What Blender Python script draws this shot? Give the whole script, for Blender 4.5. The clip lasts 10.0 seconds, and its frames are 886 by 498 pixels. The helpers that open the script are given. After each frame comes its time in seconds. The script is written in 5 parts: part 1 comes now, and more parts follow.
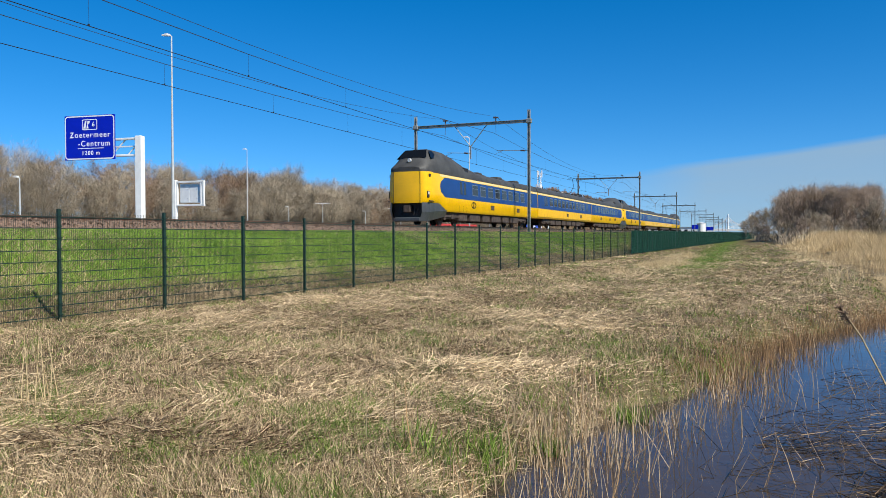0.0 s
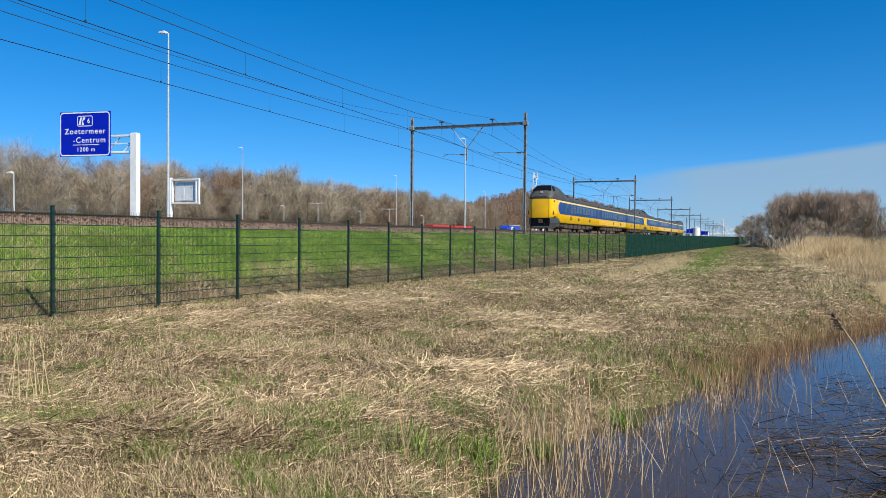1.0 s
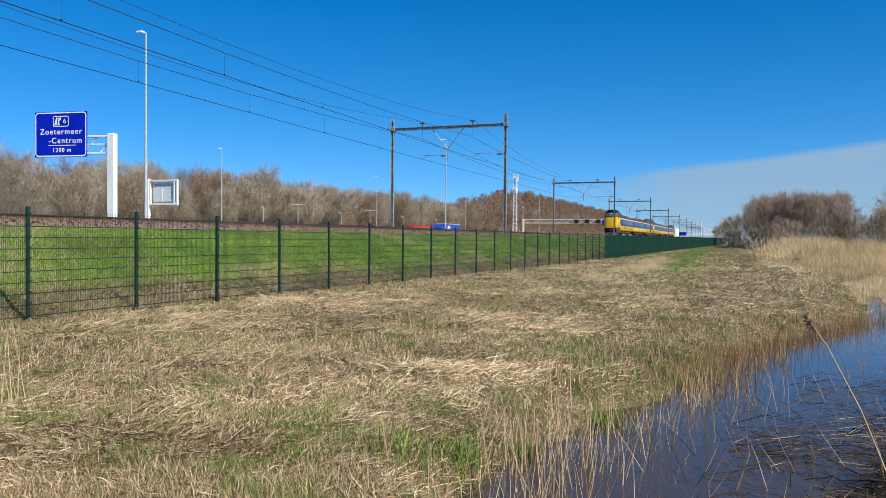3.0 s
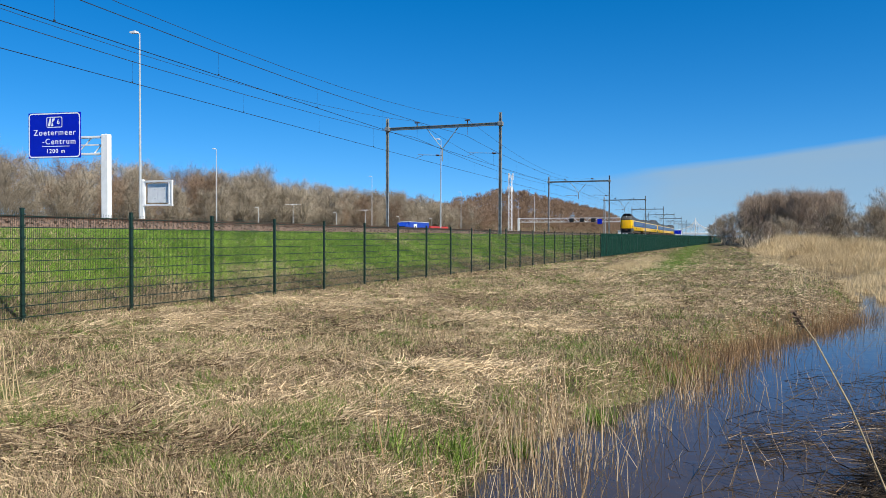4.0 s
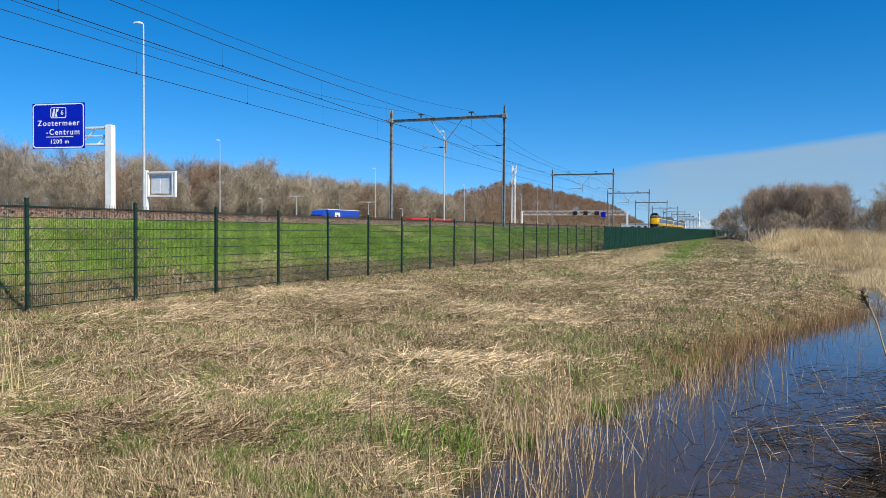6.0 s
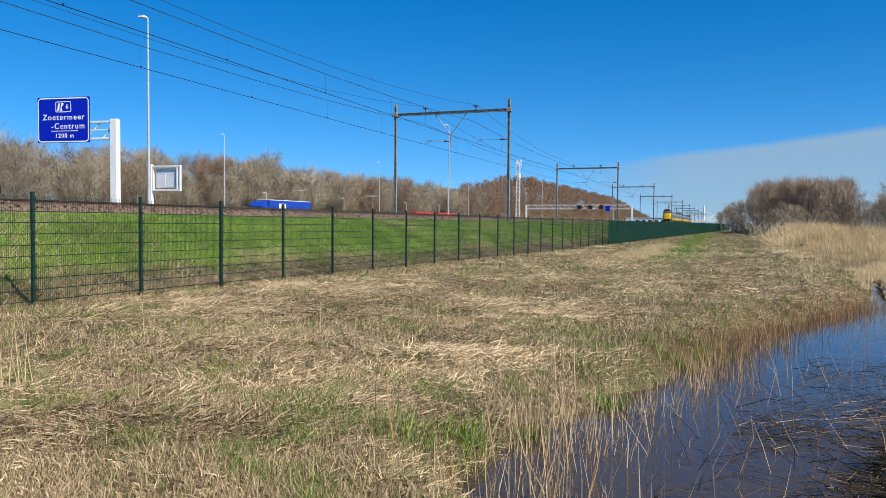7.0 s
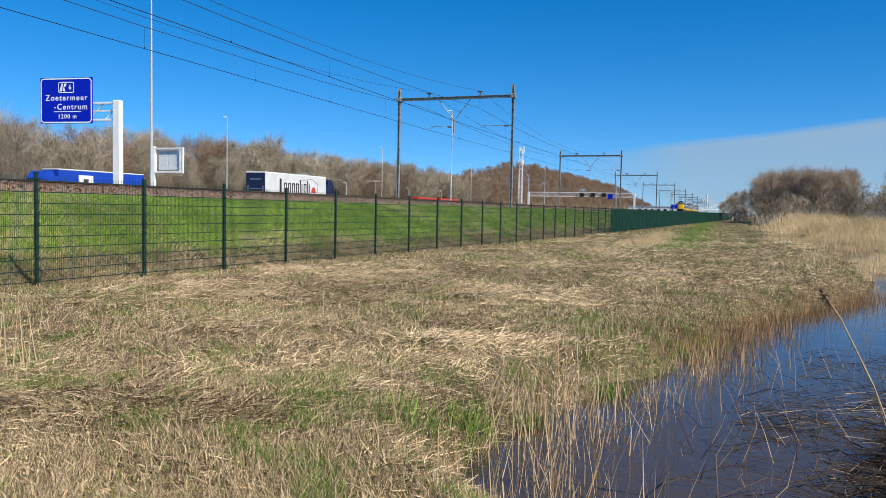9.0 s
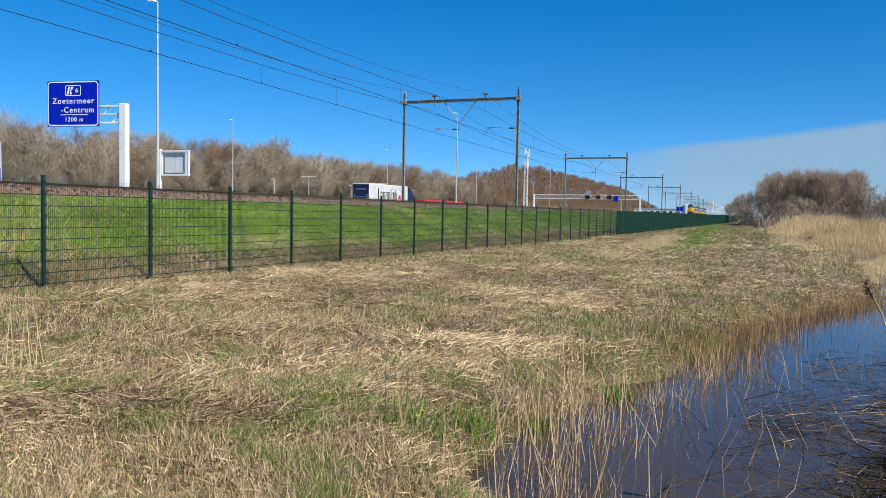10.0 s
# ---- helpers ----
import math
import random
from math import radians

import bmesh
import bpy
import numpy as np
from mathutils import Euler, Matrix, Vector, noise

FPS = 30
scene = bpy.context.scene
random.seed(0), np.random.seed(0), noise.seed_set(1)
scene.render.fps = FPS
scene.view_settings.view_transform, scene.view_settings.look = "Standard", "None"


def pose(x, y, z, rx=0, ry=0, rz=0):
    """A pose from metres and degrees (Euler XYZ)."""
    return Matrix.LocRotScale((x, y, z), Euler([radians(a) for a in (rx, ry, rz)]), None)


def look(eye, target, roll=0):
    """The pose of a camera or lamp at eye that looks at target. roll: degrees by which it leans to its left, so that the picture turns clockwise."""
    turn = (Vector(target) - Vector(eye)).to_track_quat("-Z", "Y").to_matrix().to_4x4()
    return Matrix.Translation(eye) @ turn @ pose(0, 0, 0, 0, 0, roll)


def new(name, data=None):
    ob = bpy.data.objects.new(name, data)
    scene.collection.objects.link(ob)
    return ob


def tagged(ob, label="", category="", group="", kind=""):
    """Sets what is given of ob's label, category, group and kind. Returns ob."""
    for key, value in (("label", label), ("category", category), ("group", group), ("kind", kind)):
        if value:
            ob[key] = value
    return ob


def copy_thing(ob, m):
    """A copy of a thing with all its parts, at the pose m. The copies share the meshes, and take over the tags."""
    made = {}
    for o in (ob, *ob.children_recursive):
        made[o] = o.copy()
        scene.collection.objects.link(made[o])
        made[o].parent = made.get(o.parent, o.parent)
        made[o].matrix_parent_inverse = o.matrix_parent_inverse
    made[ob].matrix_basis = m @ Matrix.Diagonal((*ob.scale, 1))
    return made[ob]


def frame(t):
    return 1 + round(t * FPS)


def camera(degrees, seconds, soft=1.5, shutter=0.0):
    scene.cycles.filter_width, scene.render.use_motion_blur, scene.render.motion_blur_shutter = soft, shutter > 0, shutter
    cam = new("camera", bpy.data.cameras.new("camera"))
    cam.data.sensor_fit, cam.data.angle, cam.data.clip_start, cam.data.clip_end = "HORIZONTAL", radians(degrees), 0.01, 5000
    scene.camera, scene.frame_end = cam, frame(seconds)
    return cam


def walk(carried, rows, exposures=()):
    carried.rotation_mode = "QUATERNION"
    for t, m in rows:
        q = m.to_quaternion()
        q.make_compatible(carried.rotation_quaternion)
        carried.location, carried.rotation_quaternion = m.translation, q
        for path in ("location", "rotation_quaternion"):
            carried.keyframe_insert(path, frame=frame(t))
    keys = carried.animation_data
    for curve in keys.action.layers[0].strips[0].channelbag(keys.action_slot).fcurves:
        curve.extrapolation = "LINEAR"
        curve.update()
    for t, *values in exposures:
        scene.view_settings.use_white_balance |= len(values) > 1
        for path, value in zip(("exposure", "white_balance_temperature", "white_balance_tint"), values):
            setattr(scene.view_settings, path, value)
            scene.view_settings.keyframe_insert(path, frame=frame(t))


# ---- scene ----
cam = camera(61.43, 10.0, soft=0.6)


def eye_pose(x, y, z, yaw, tilt, lean):
    return pose(x, y, z, 90 + tilt, 0, yaw) @ pose(0, 0, 0, 0, 0, lean)


PATH = [
    (0.0, 0.000, 0.000, 1.940, 22.381, -1.128, -0.175),
    (0.5, -0.000, 0.016, 1.944, 22.225, -1.077, -0.164),
    (1.0, -0.009, 0.010, 1.941, 21.994, -1.040, 0.521),
    (1.5, -0.029, 0.015, 1.944, 21.377, -1.151, 0.861),
    (2.0, -0.026, 0.008, 1.936, 21.182, -1.039, 0.669),
    (2.5, -0.027, 0.020, 1.944, 20.846, -0.970, 0.584),
    (4.0, 0.000, -0.011, 1.936, 20.158, -0.978, 0.168),
    (4.5, -0.012, -0.000, 1.934, 20.238, -1.213, 0.288),
    (5.0, -0.016, -0.004, 1.935, 20.236, -1.395, 0.593),
    (5.5, -0.029, 0.004, 1.929, 20.268, -1.440, 0.515),
    (7.0, -0.037, 0.000, 1.925, 20.717, -2.026, 0.427),
    (7.5, -0.059, 0.015, 1.917, 20.655, -2.345, 0.756),
    (8.0, -0.052, 0.000, 1.927, 20.658, -2.691, 1.053),
    (8.5, -0.065, -0.002, 1.921, 20.822, -2.932, 1.289),
    (9.0, -0.077, 0.004, 1.925, 20.822, -3.107, 1.176),
    (9.5, -0.069, 0.002, 1.922, 21.069, -3.142, 1.073),
    (10.0, -0.076, 0.000, 1.924, 21.231, -2.931, 1.135),
]
walk(cam, [(t, eye_pose(*p)) for t, *p in PATH])

# ---- light ----
SUN_TO = Vector((0.93, -0.37, 1.10)).normalized()
elev = math.asin(SUN_TO.z)
scene.view_settings.exposure = 0.6
sun_data = bpy.data.lights.new("sun", "SUN")
sun_data.energy, sun_data.angle, sun_data.color = 4.7, radians(0.53), (1.0, 0.95, 0.87)
sun = new("sun", sun_data)
sun.matrix_world = look(SUN_TO * 50, (0, 0, 0))

world = bpy.data.worlds.new("sky")
scene.world = world
world.use_nodes = True
wt = world.node_tree
wt.nodes.clear()


def wnode(kind):
    return wt.nodes.new(kind)


def wmath(op, a, b=None, c=None, clamp=False):
    n = wnode("ShaderNodeMath")
    n.operation, n.use_clamp = op, clamp
    for i, v in enumerate((a, b, c)):
        if v is None:
            continue
        if isinstance(v, (int, float)):
            n.inputs[i].default_value = v
        else:
            wt.links.new(v, n.inputs[i])
    return n.outputs[0]


sky = wnode("ShaderNodeTexSky")
sky.sky_type, sky.sun_disc, sky.sun_elevation, sky.sun_rotation = "NISHITA", False, elev, math.atan2(SUN_TO.x, SUN_TO.y)
sky.altitude, sky.air_density, sky.dust_density, sky.ozone_density = 0.0, 0.60, 0.0, 5.0
coord = wnode("ShaderNodeTexCoord")
lifted = wnode("ShaderNodeVectorMath")
lifted.operation = "MULTIPLY_ADD"
lifted.inputs[1].default_value, lifted.inputs[2].default_value = (1, 1, 0.70), (0, 0, 0.042)
wt.links.new(coord.outputs["Generated"], lifted.inputs[0])
level = wnode("ShaderNodeVectorMath")
level.operation = "NORMALIZE"
wt.links.new(lifted.outputs[0], level.inputs[0])
wt.links.new(level.outputs[0], sky.inputs["Vector"])
sep = wnode("ShaderNodeSeparateXYZ")
wt.links.new(coord.outputs["Generated"], sep.inputs[0])
sx, sy, sz = sep.outputs
# a bank of thin high cloud that rises towards the right of the tracks
az = wmath("ARCTAN2", sx, sy)
cloud_noise = wnode("ShaderNodeTexNoise")
cmap = wnode("ShaderNodeMapping")
cmap.inputs["Scale"].default_value = (3.0, 3.0, 22.0)
wt.links.new(coord.outputs["Generated"], cmap.inputs[0])
wt.links.new(cmap.outputs[0], cloud_noise.inputs["Vector"])
cloud_noise.inputs["Scale"].default_value = 1.6
cloud_noise.inputs["Detail"].default_value = 5.0
limit = wmath("ADD", wmath("MULTIPLY", az, 0.115), 0.0975)
limit = wmath("ADD", limit, wmath("MULTIPLY", wmath("SUBTRACT", cloud_noise.outputs["Fac"], 0.5), 0.012))
limit = wmath("MINIMUM", limit, 0.16)
edge = wmath("DIVIDE", wmath("SUBTRACT", limit, sz), 0.009, clamp=True)
side = wmath("DIVIDE", wmath("ADD", az, 0.20), 0.15, clamp=True)
cover = wmath("MULTIPLY", wmath("MULTIPLY", edge, side), wmath("ADD", wmath("MULTIPLY", cloud_noise.outputs["Fac"], 0.30), 0.58))
vivid = wnode("ShaderNodeHueSaturation")
vivid.inputs["Saturation"].default_value = 1.34
vivid.inputs["Hue"].default_value = 0.498
wt.links.new(sky.outputs[0], vivid.inputs["Color"])
mix = wnode("ShaderNodeMix")
mix.data_type = "RGBA"
wt.links.new(cover, mix.inputs[0])
wt.links.new(vivid.outputs[0], mix.inputs[6])
mix.inputs[7].default_value = (2.3, 3.3, 4.2, 1)
back = wnode("ShaderNodeBackground")
back.inputs["Strength"].default_value = 0.094
wt.links.new(mix.outputs[2], back.inputs[0])
wout = wnode("ShaderNodeOutputWorld")
wt.links.new(back.outputs[0], wout.inputs[0])

# ---- materials ----


def material(name, colour, rough=0.6, metal=0.0, vary=0.15, scale=8.0, fine=60.0, bump=0.0, second=None, attr="", attr_colour=None, spec=0.5, per_object=0.0):
    """A surface whose colour drifts at two scales; attr mixes towards attr_colour by a value stored on the mesh."""
    m = bpy.data.materials.new(name)
    m.use_nodes = True
    nt = m.node_tree
    bsdf = nt.nodes["Principled BSDF"]
    bsdf.inputs["Roughness"].default_value = rough
    bsdf.inputs["Metallic"].default_value = metal
    bsdf.inputs["Specular IOR Level"].default_value = spec
    tc = nt.nodes.new("ShaderNodeTexCoord")
    n1, n2 = nt.nodes.new("ShaderNodeTexNoise"), nt.nodes.new("ShaderNodeTexNoise")
    n1.inputs["Scale"].default_value, n1.inputs["Detail"].default_value = scale, 4
    n2.inputs["Scale"].default_value, n2.inputs["Detail"].default_value = fine, 3
    for n in (n1, n2):
        nt.links.new(tc.outputs["Object"], n.inputs["Vector"])
    ramp = nt.nodes.new("ShaderNodeMix")
    ramp.data_type = "RGBA"
    dark = second or tuple(c * (1 - 2 * vary) for c in colour)
    ramp.inputs[6].default_value = (*dark, 1)
    ramp.inputs[7].default_value = (*colour, 1)
    con = nt.nodes.new("ShaderNodeMapRange")
    con.inputs[1].default_value, con.inputs[2].default_value = 0.36, 0.62
    nt.links.new(n1.outputs["Fac"], con.inputs[0])
    nt.links.new(con.outputs[0], ramp.inputs[0])
    last = ramp.outputs[2]
    if attr:
        at = nt.nodes.new("ShaderNodeAttribute")
        at.attribute_name = attr
        mx = nt.nodes.new("ShaderNodeMix")
        mx.data_type = "RGBA"
        nt.links.new(at.outputs["Fac"], mx.inputs[0])
        nt.links.new(last, mx.inputs[6])
        mx.inputs[7].default_value = (*attr_colour, 1)
        last = mx.outputs[2]
    hsv = nt.nodes.new("ShaderNodeHueSaturation")
    val = nt.nodes.new("ShaderNodeMapRange")
    val.inputs[1].default_value, val.inputs[2].default_value = 0.3, 0.7
    val.inputs[3].default_value, val.inputs[4].default_value = 1 - vary, 1 + vary
    nt.links.new(n2.outputs["Fac"], val.inputs[0])
    value = val.outputs[0]
    if per_object:
        oi = nt.nodes.new("ShaderNodeObjectInfo")
        mr = nt.nodes.new("ShaderNodeMapRange")
        mr.inputs[3].default_value, mr.inputs[4].default_value = 1 - per_object, 1 + per_object
        nt.links.new(oi.outputs["Random"], mr.inputs[0])
        mu = nt.nodes.new("ShaderNodeMath")
        mu.operation = "MULTIPLY"
        nt.links.new(value, mu.inputs[0])
        nt.links.new(mr.outputs[0], mu.inputs[1])
        value = mu.outputs[0]
    nt.links.new(value, hsv.inputs["Value"])
    nt.links.new(last, hsv.inputs["Color"])
    nt.links.new(hsv.outputs[0], bsdf.inputs["Base Color"])
    if bump:
        b = nt.nodes.new("ShaderNodeBump")
        b.inputs["Strength"].default_value = bump
        b.inputs["Distance"].default_value = 0.02
        nt.links.new(n2.outputs["Fac"], b.inputs["Height"])
        nt.links.new(b.outputs[0], bsdf.inputs["Normal"])
    return m


def blade_material(name, low, high, rough=0.7, through_light=0.25):
    """Dry or green blades: each takes its own tone from the value stored on its points; thin enough to let light through."""
    m = bpy.data.materials.new(name)
    m.use_nodes = True
    nt = m.node_tree
    bsdf = nt.nodes["Principled BSDF"]
    bsdf.inputs["Roughness"].default_value = rough
    bsdf.inputs["Specular IOR Level"].default_value = 0.3
    at = nt.nodes.new("ShaderNodeAttribute")
    at.attribute_name = "tone"
    ramp = nt.nodes.new("ShaderNodeMix")
    ramp.data_type = "RGBA"
    ramp.inputs[6].default_value = (*low, 1)
    ramp.inputs[7].default_value = (*high, 1)
    nt.links.new(at.outputs["Fac"], ramp.inputs[0])
    nt.links.new(ramp.outputs[2], bsdf.inputs["Base Color"])
    tl = nt.nodes.new("ShaderNodeBsdfTranslucent")
    nt.links.new(ramp.outputs[2], tl.inputs[0])
    ms = nt.nodes.new("ShaderNodeMixShader")
    ms.inputs[0].default_value = through_light
    nt.links.new(bsdf.outputs[0], ms.inputs[1])
    nt.links.new(tl.outputs[0], ms.inputs[2])
    nt.links.new(ms.outputs[0], nt.nodes["Material Output"].inputs[0])
    return m


STRAW = blade_material("dry_straw", (0.07, 0.038, 0.017), (0.80, 0.615, 0.37), through_light=0.06)
GREEN = blade_material("green_blades", (0.05, 0.11, 0.014), (0.28, 0.39, 0.07), through_light=0.35)
BANK_GREEN = blade_material("bank_green_blades", (0.12, 0.24, 0.025), (0.42, 0.60, 0.10), through_light=0.4)
RUST = blade_material("rusty_reed", (0.11, 0.055, 0.025), (0.46, 0.29, 0.14))
GROVE = material("pale_reddish_twigs", (0.40, 0.305, 0.225), 0.9, vary=0.15, scale=0.3, fine=2.0, per_object=0.2)
REED = blade_material("dry_reed", (0.22, 0.13, 0.065), (0.62, 0.47, 0.29))
TWIG = material("bark", (0.24, 0.205, 0.155), 0.9, vary=0.2, scale=0.7, fine=9, per_object=0.25)
TWIG_FINE = material("fine_twigs", (0.36, 0.305, 0.225), 0.9, vary=0.15, scale=0.3, fine=2.0, second=(0.26, 0.205, 0.14), per_object=0.25)
TWIG_RED = material("reddish_twigs", (0.27, 0.175, 0.11), 0.9, vary=0.15, scale=0.3, fine=2.0, per_object=0.2)
FENCE_GREEN = material("dark_green_paint", (0.008, 0.032, 0.022), 0.45, vary=0.15, scale=5, fine=80)
SCREEN = material("green_screen_mesh", (0.006, 0.046, 0.030), 0.8, vary=0.2, scale=2, fine=40, spec=0.15)
GALV = material("weathered_green_steel", (0.30, 0.32, 0.31), 0.55, 0.3, vary=0.2, scale=3, fine=30)
WHITE = material("white_coated_steel", (0.78, 0.79, 0.78), 0.4, vary=0.05, scale=1.5, fine=20)
POLE = material("pale_grey_steel", (0.55, 0.57, 0.57), 0.45, 0.2, vary=0.08, scale=2, fine=30)
WIRE = material("dark_copper_wire", (0.05, 0.055, 0.06), 0.5, 0.5, vary=0.1)
INSULATOR = material("brown_insulator", (0.09, 0.06, 0.05), 0.35, vary=0.1)
RAIL = material("rusty_rail", (0.12, 0.055, 0.03), 0.75, 0.0, vary=0.25, scale=4, fine=60)
CONCRETE = material("grey_concrete", (0.36, 0.34, 0.31), 0.85, vary=0.15, scale=3, fine=50, bump=0.3)
BALLAST = material("brown_ballast", (0.21, 0.135, 0.09), 0.9, vary=0.35, scale=9, fine=26, bump=1.0, second=(0.11, 0.075, 0.055))
ASPHALT = material("asphalt", (0.055, 0.055, 0.057), 0.9, vary=0.15, scale=1, fine=60)
YELLOW = material("train_yellow_paint", (0.84, 0.47, 0.0), 0.28, vary=0.05, scale=1.2, fine=12)
BLUE = material("train_blue_paint", (0.010, 0.050, 0.185), 0.4, vary=0.06, scale=1.0, fine=10, spec=0.25)
ROOF = material("train_roof_grey", (0.055, 0.056, 0.052), 0.65, vary=0.2, scale=1.2, fine=14)
SKIRT = material("dark_grey_skirt", (0.055, 0.062, 0.066), 0.4, vary=0.12, scale=2, fine=20)
UNDER = material("brown_underframe", (0.07, 0.05, 0.038), 0.85, vary=0.3, scale=4, fine=30)
BLACK = material("black_rubber", (0.012, 0.012, 0.013), 0.6, vary=0.1)
GLASS = material("tinted_glass", (0.018, 0.024, 0.03), 0.08, vary=0.1, spec=0.4)
PANE_FRAME = material("grey_blue_window_frame", (0.13, 0.17, 0.23), 0.4, vary=0.1)
CREAM = material("cream_stripe", (0.80, 0.62, 0.25), 0.35, vary=0.05)
LAMP_WHITE = material("lamp_lens", (0.7, 0.7, 0.68), 0.2, vary=0.05)
SIGN_BLUE = material("sign_blue", (0.001, 0.016, 0.46), 0.5, vary=0.05, scale=1.0, fine=9, spec=0.15)
SIGN_WHITE = material("sign_white", (0.85, 0.86, 0.88), 0.35, vary=0.03)
TRAILER_WHITE = material("trailer_white", (0.62, 0.62, 0.61), 0.4, vary=0.06, scale=0.8, fine=8)
NAVY = material("navy_lorry_paint", (0.012, 0.016, 0.06), 0.35, vary=0.1, scale=1.5)
LORRY_BLUE = material("bright_blue_lorry_paint", (0.01, 0.055, 0.40), 0.35, vary=0.07, scale=1.0)
RED = material("red_paint", (0.55, 0.035, 0.025), 0.45, vary=0.1, scale=1.5)
GROUND = material("turf_soil", (0.16, 0.118, 0.066), 0.95, vary=0.3, scale=1.4, fine=30, bump=0.8, second=(0.055, 0.042, 0.024), attr="green", attr_colour=(0.075, 0.11, 0.02), spec=0.1)
MUD = material("wet_brown_mud", (0.05, 0.038, 0.024), 0.6, vary=0.3, scale=3, fine=30, bump=0.5)


def water_material():
    m = bpy.data.materials.new("ditch_water")
    m.use_nodes = True
    nt = m.node_tree
    bsdf = nt.nodes["Principled BSDF"]
    bsdf.inputs["Base Color"].default_value = (0.046, 0.034, 0.026, 1)
    bsdf.inputs["Roughness"].default_value = 0.04
    bsdf.inputs["IOR"].default_value = 1.33
    tc = nt.nodes.new("ShaderNodeTexCoord")
    n = nt.nodes.new("ShaderNodeTexNoise")
    n.inputs["Scale"].default_value, n.inputs["Detail"].default_value = 5.0, 3
    nt.links.new(tc.outputs["Object"], n.inputs["Vector"])
    b = nt.nodes.new("ShaderNodeBump")
    b.inputs["Strength"].default_value, b.inputs["Distance"].default_value = 0.25, 0.02
    nt.links.new(n.outputs["Fac"], b.inputs["Height"])
    nt.links.new(b.outputs[0], bsdf.inputs["Normal"])
    return m


WATER = water_material()


# ---- mesh helpers ----
class Shape:
    """Collects points and faces for one mesh."""

    def __init__(self):
        self.v, self.f = [], []

    def add(self, pts, faces):
        n = len(self.v)
        self.v += [tuple(p) for p in pts]
        self.f += [tuple(i + n for i in f) for f in faces]
        return self

    def box(self, cx, cy, cz, sx, sy, sz, bevel=0.0, m=None):
        hx, hy, hz = sx / 2, sy / 2, sz / 2
        if not bevel:
            pts = [Vector((cx + a * hx, cy + b * hy, cz + c * hz)) for a in (-1, 1) for b in (-1, 1) for c in (-1, 1)]
            faces = [(0, 1, 3, 2), (4, 6, 7, 5), (0, 4, 5, 1), (2, 3, 7, 6), (0, 2, 6, 4), (1, 5, 7, 3)]
        else:
            e = min(bevel, hx * 0.9, hy * 0.9, hz * 0.9)
            ring = [(-hx + e, -hy), (hx - e, -hy), (hx, -hy + e), (hx, hy - e), (hx - e, hy), (-hx + e, hy), (-hx, hy - e), (-hx, -hy + e)]
            small = [(x * (hx - e) / hx, y * (hy - e) / hy) for x, y in ring]
            pts = [Vector((cx + x, cy + y, cz + z)) for z, r in ((-hz, small), (-hz + e, ring), (hz - e, ring), (hz, small)) for x, y in r]
            faces = [tuple(range(7, -1, -1)), tuple(range(24, 32))]
            faces += [(k * 8 + i, k * 8 + (i + 1) % 8, k * 8 + 8 + (i + 1) % 8, k * 8 + 8 + i) for k in range(3) for i in range(8)]
        if m is not None:
            pts = [m @ p for p in pts]
        return self.add(pts, faces)

    def tube(self, a, b, r0, r1=None, n=8, caps=True):
        a, b = Vector(a), Vector(b)
        r1 = r0 if r1 is None else r1
        d = (b - a).normalized()
        u = d.orthogonal().normalized()
        w = d.cross(u)
        pts = [c + (u * math.cos(2 * math.pi * i / n) + w * math.sin(2 * math.pi * i / n)) * r for c, r in ((a, r0), (b, r1)) for i in range(n)]
        faces = [(i, (i + 1) % n, n + (i + 1) % n, n + i) for i in range(n)]
        if caps:
            faces += [tuple(range(n - 1, -1, -1)), tuple(range(n, 2 * n))]
        return self.add(pts, faces)

    def loft(self, rings, closed=False, caps=False):
        n = len(rings[0])
        pts = [p for r in rings for p in r]
        last = n if closed else n - 1
        faces = [(k * n + i, k * n + (i + 1) % n, (k + 1) * n + (i + 1) % n, (k + 1) * n + i) for k in range(len(rings) - 1) for i in range(last)]
        if caps:
            faces += [tuple(range(n - 1, -1, -1)), tuple(range((len(rings) - 1) * n, len(rings) * n))]
        return self.add(pts, faces)

    def mesh(self, name, mat, smooth=False):
        me = bpy.data.meshes.new(name)
        me.from_pydata(self.v, [], self.f)
        me.materials.append(mat)
        me.update()
        bm = bmesh.new()
        bm.from_mesh(me)
        bmesh.ops.recalc_face_normals(bm, faces=bm.faces)
        bm.to_mesh(me)
        bm.free()
        if smooth:
            me.polygons.foreach_set("use_smooth", [True] * len(me.polygons))
            me.set_sharp_from_angle(angle=radians(38))
        return me


def part(name, shape, mat, parent, label="", smooth=False):
    me = shape if isinstance(shape, bpy.types.Mesh) else shape.mesh(name, mat, smooth)
    ob = new(name, me)
    ob.parent = parent
    if label:
        tagged(ob, label)
    return ob


def thing(name, label, category, group="", kind="", at=None):
    ob = new(name)
    ob.empty_display_size = 0.2
    if at is not None:
        ob.matrix_basis = at
    return tagged(ob, label, category, group, kind)


def smoothstep(a, b, x):
    t = np.clip((np.asarray(x, float) - a) / (b - a), 0, 1)
    return t * t * (3 - 2 * t)


# smooth value noise on arrays, for terrain and planting
_grid = np.random.RandomState(7).rand(256, 256)


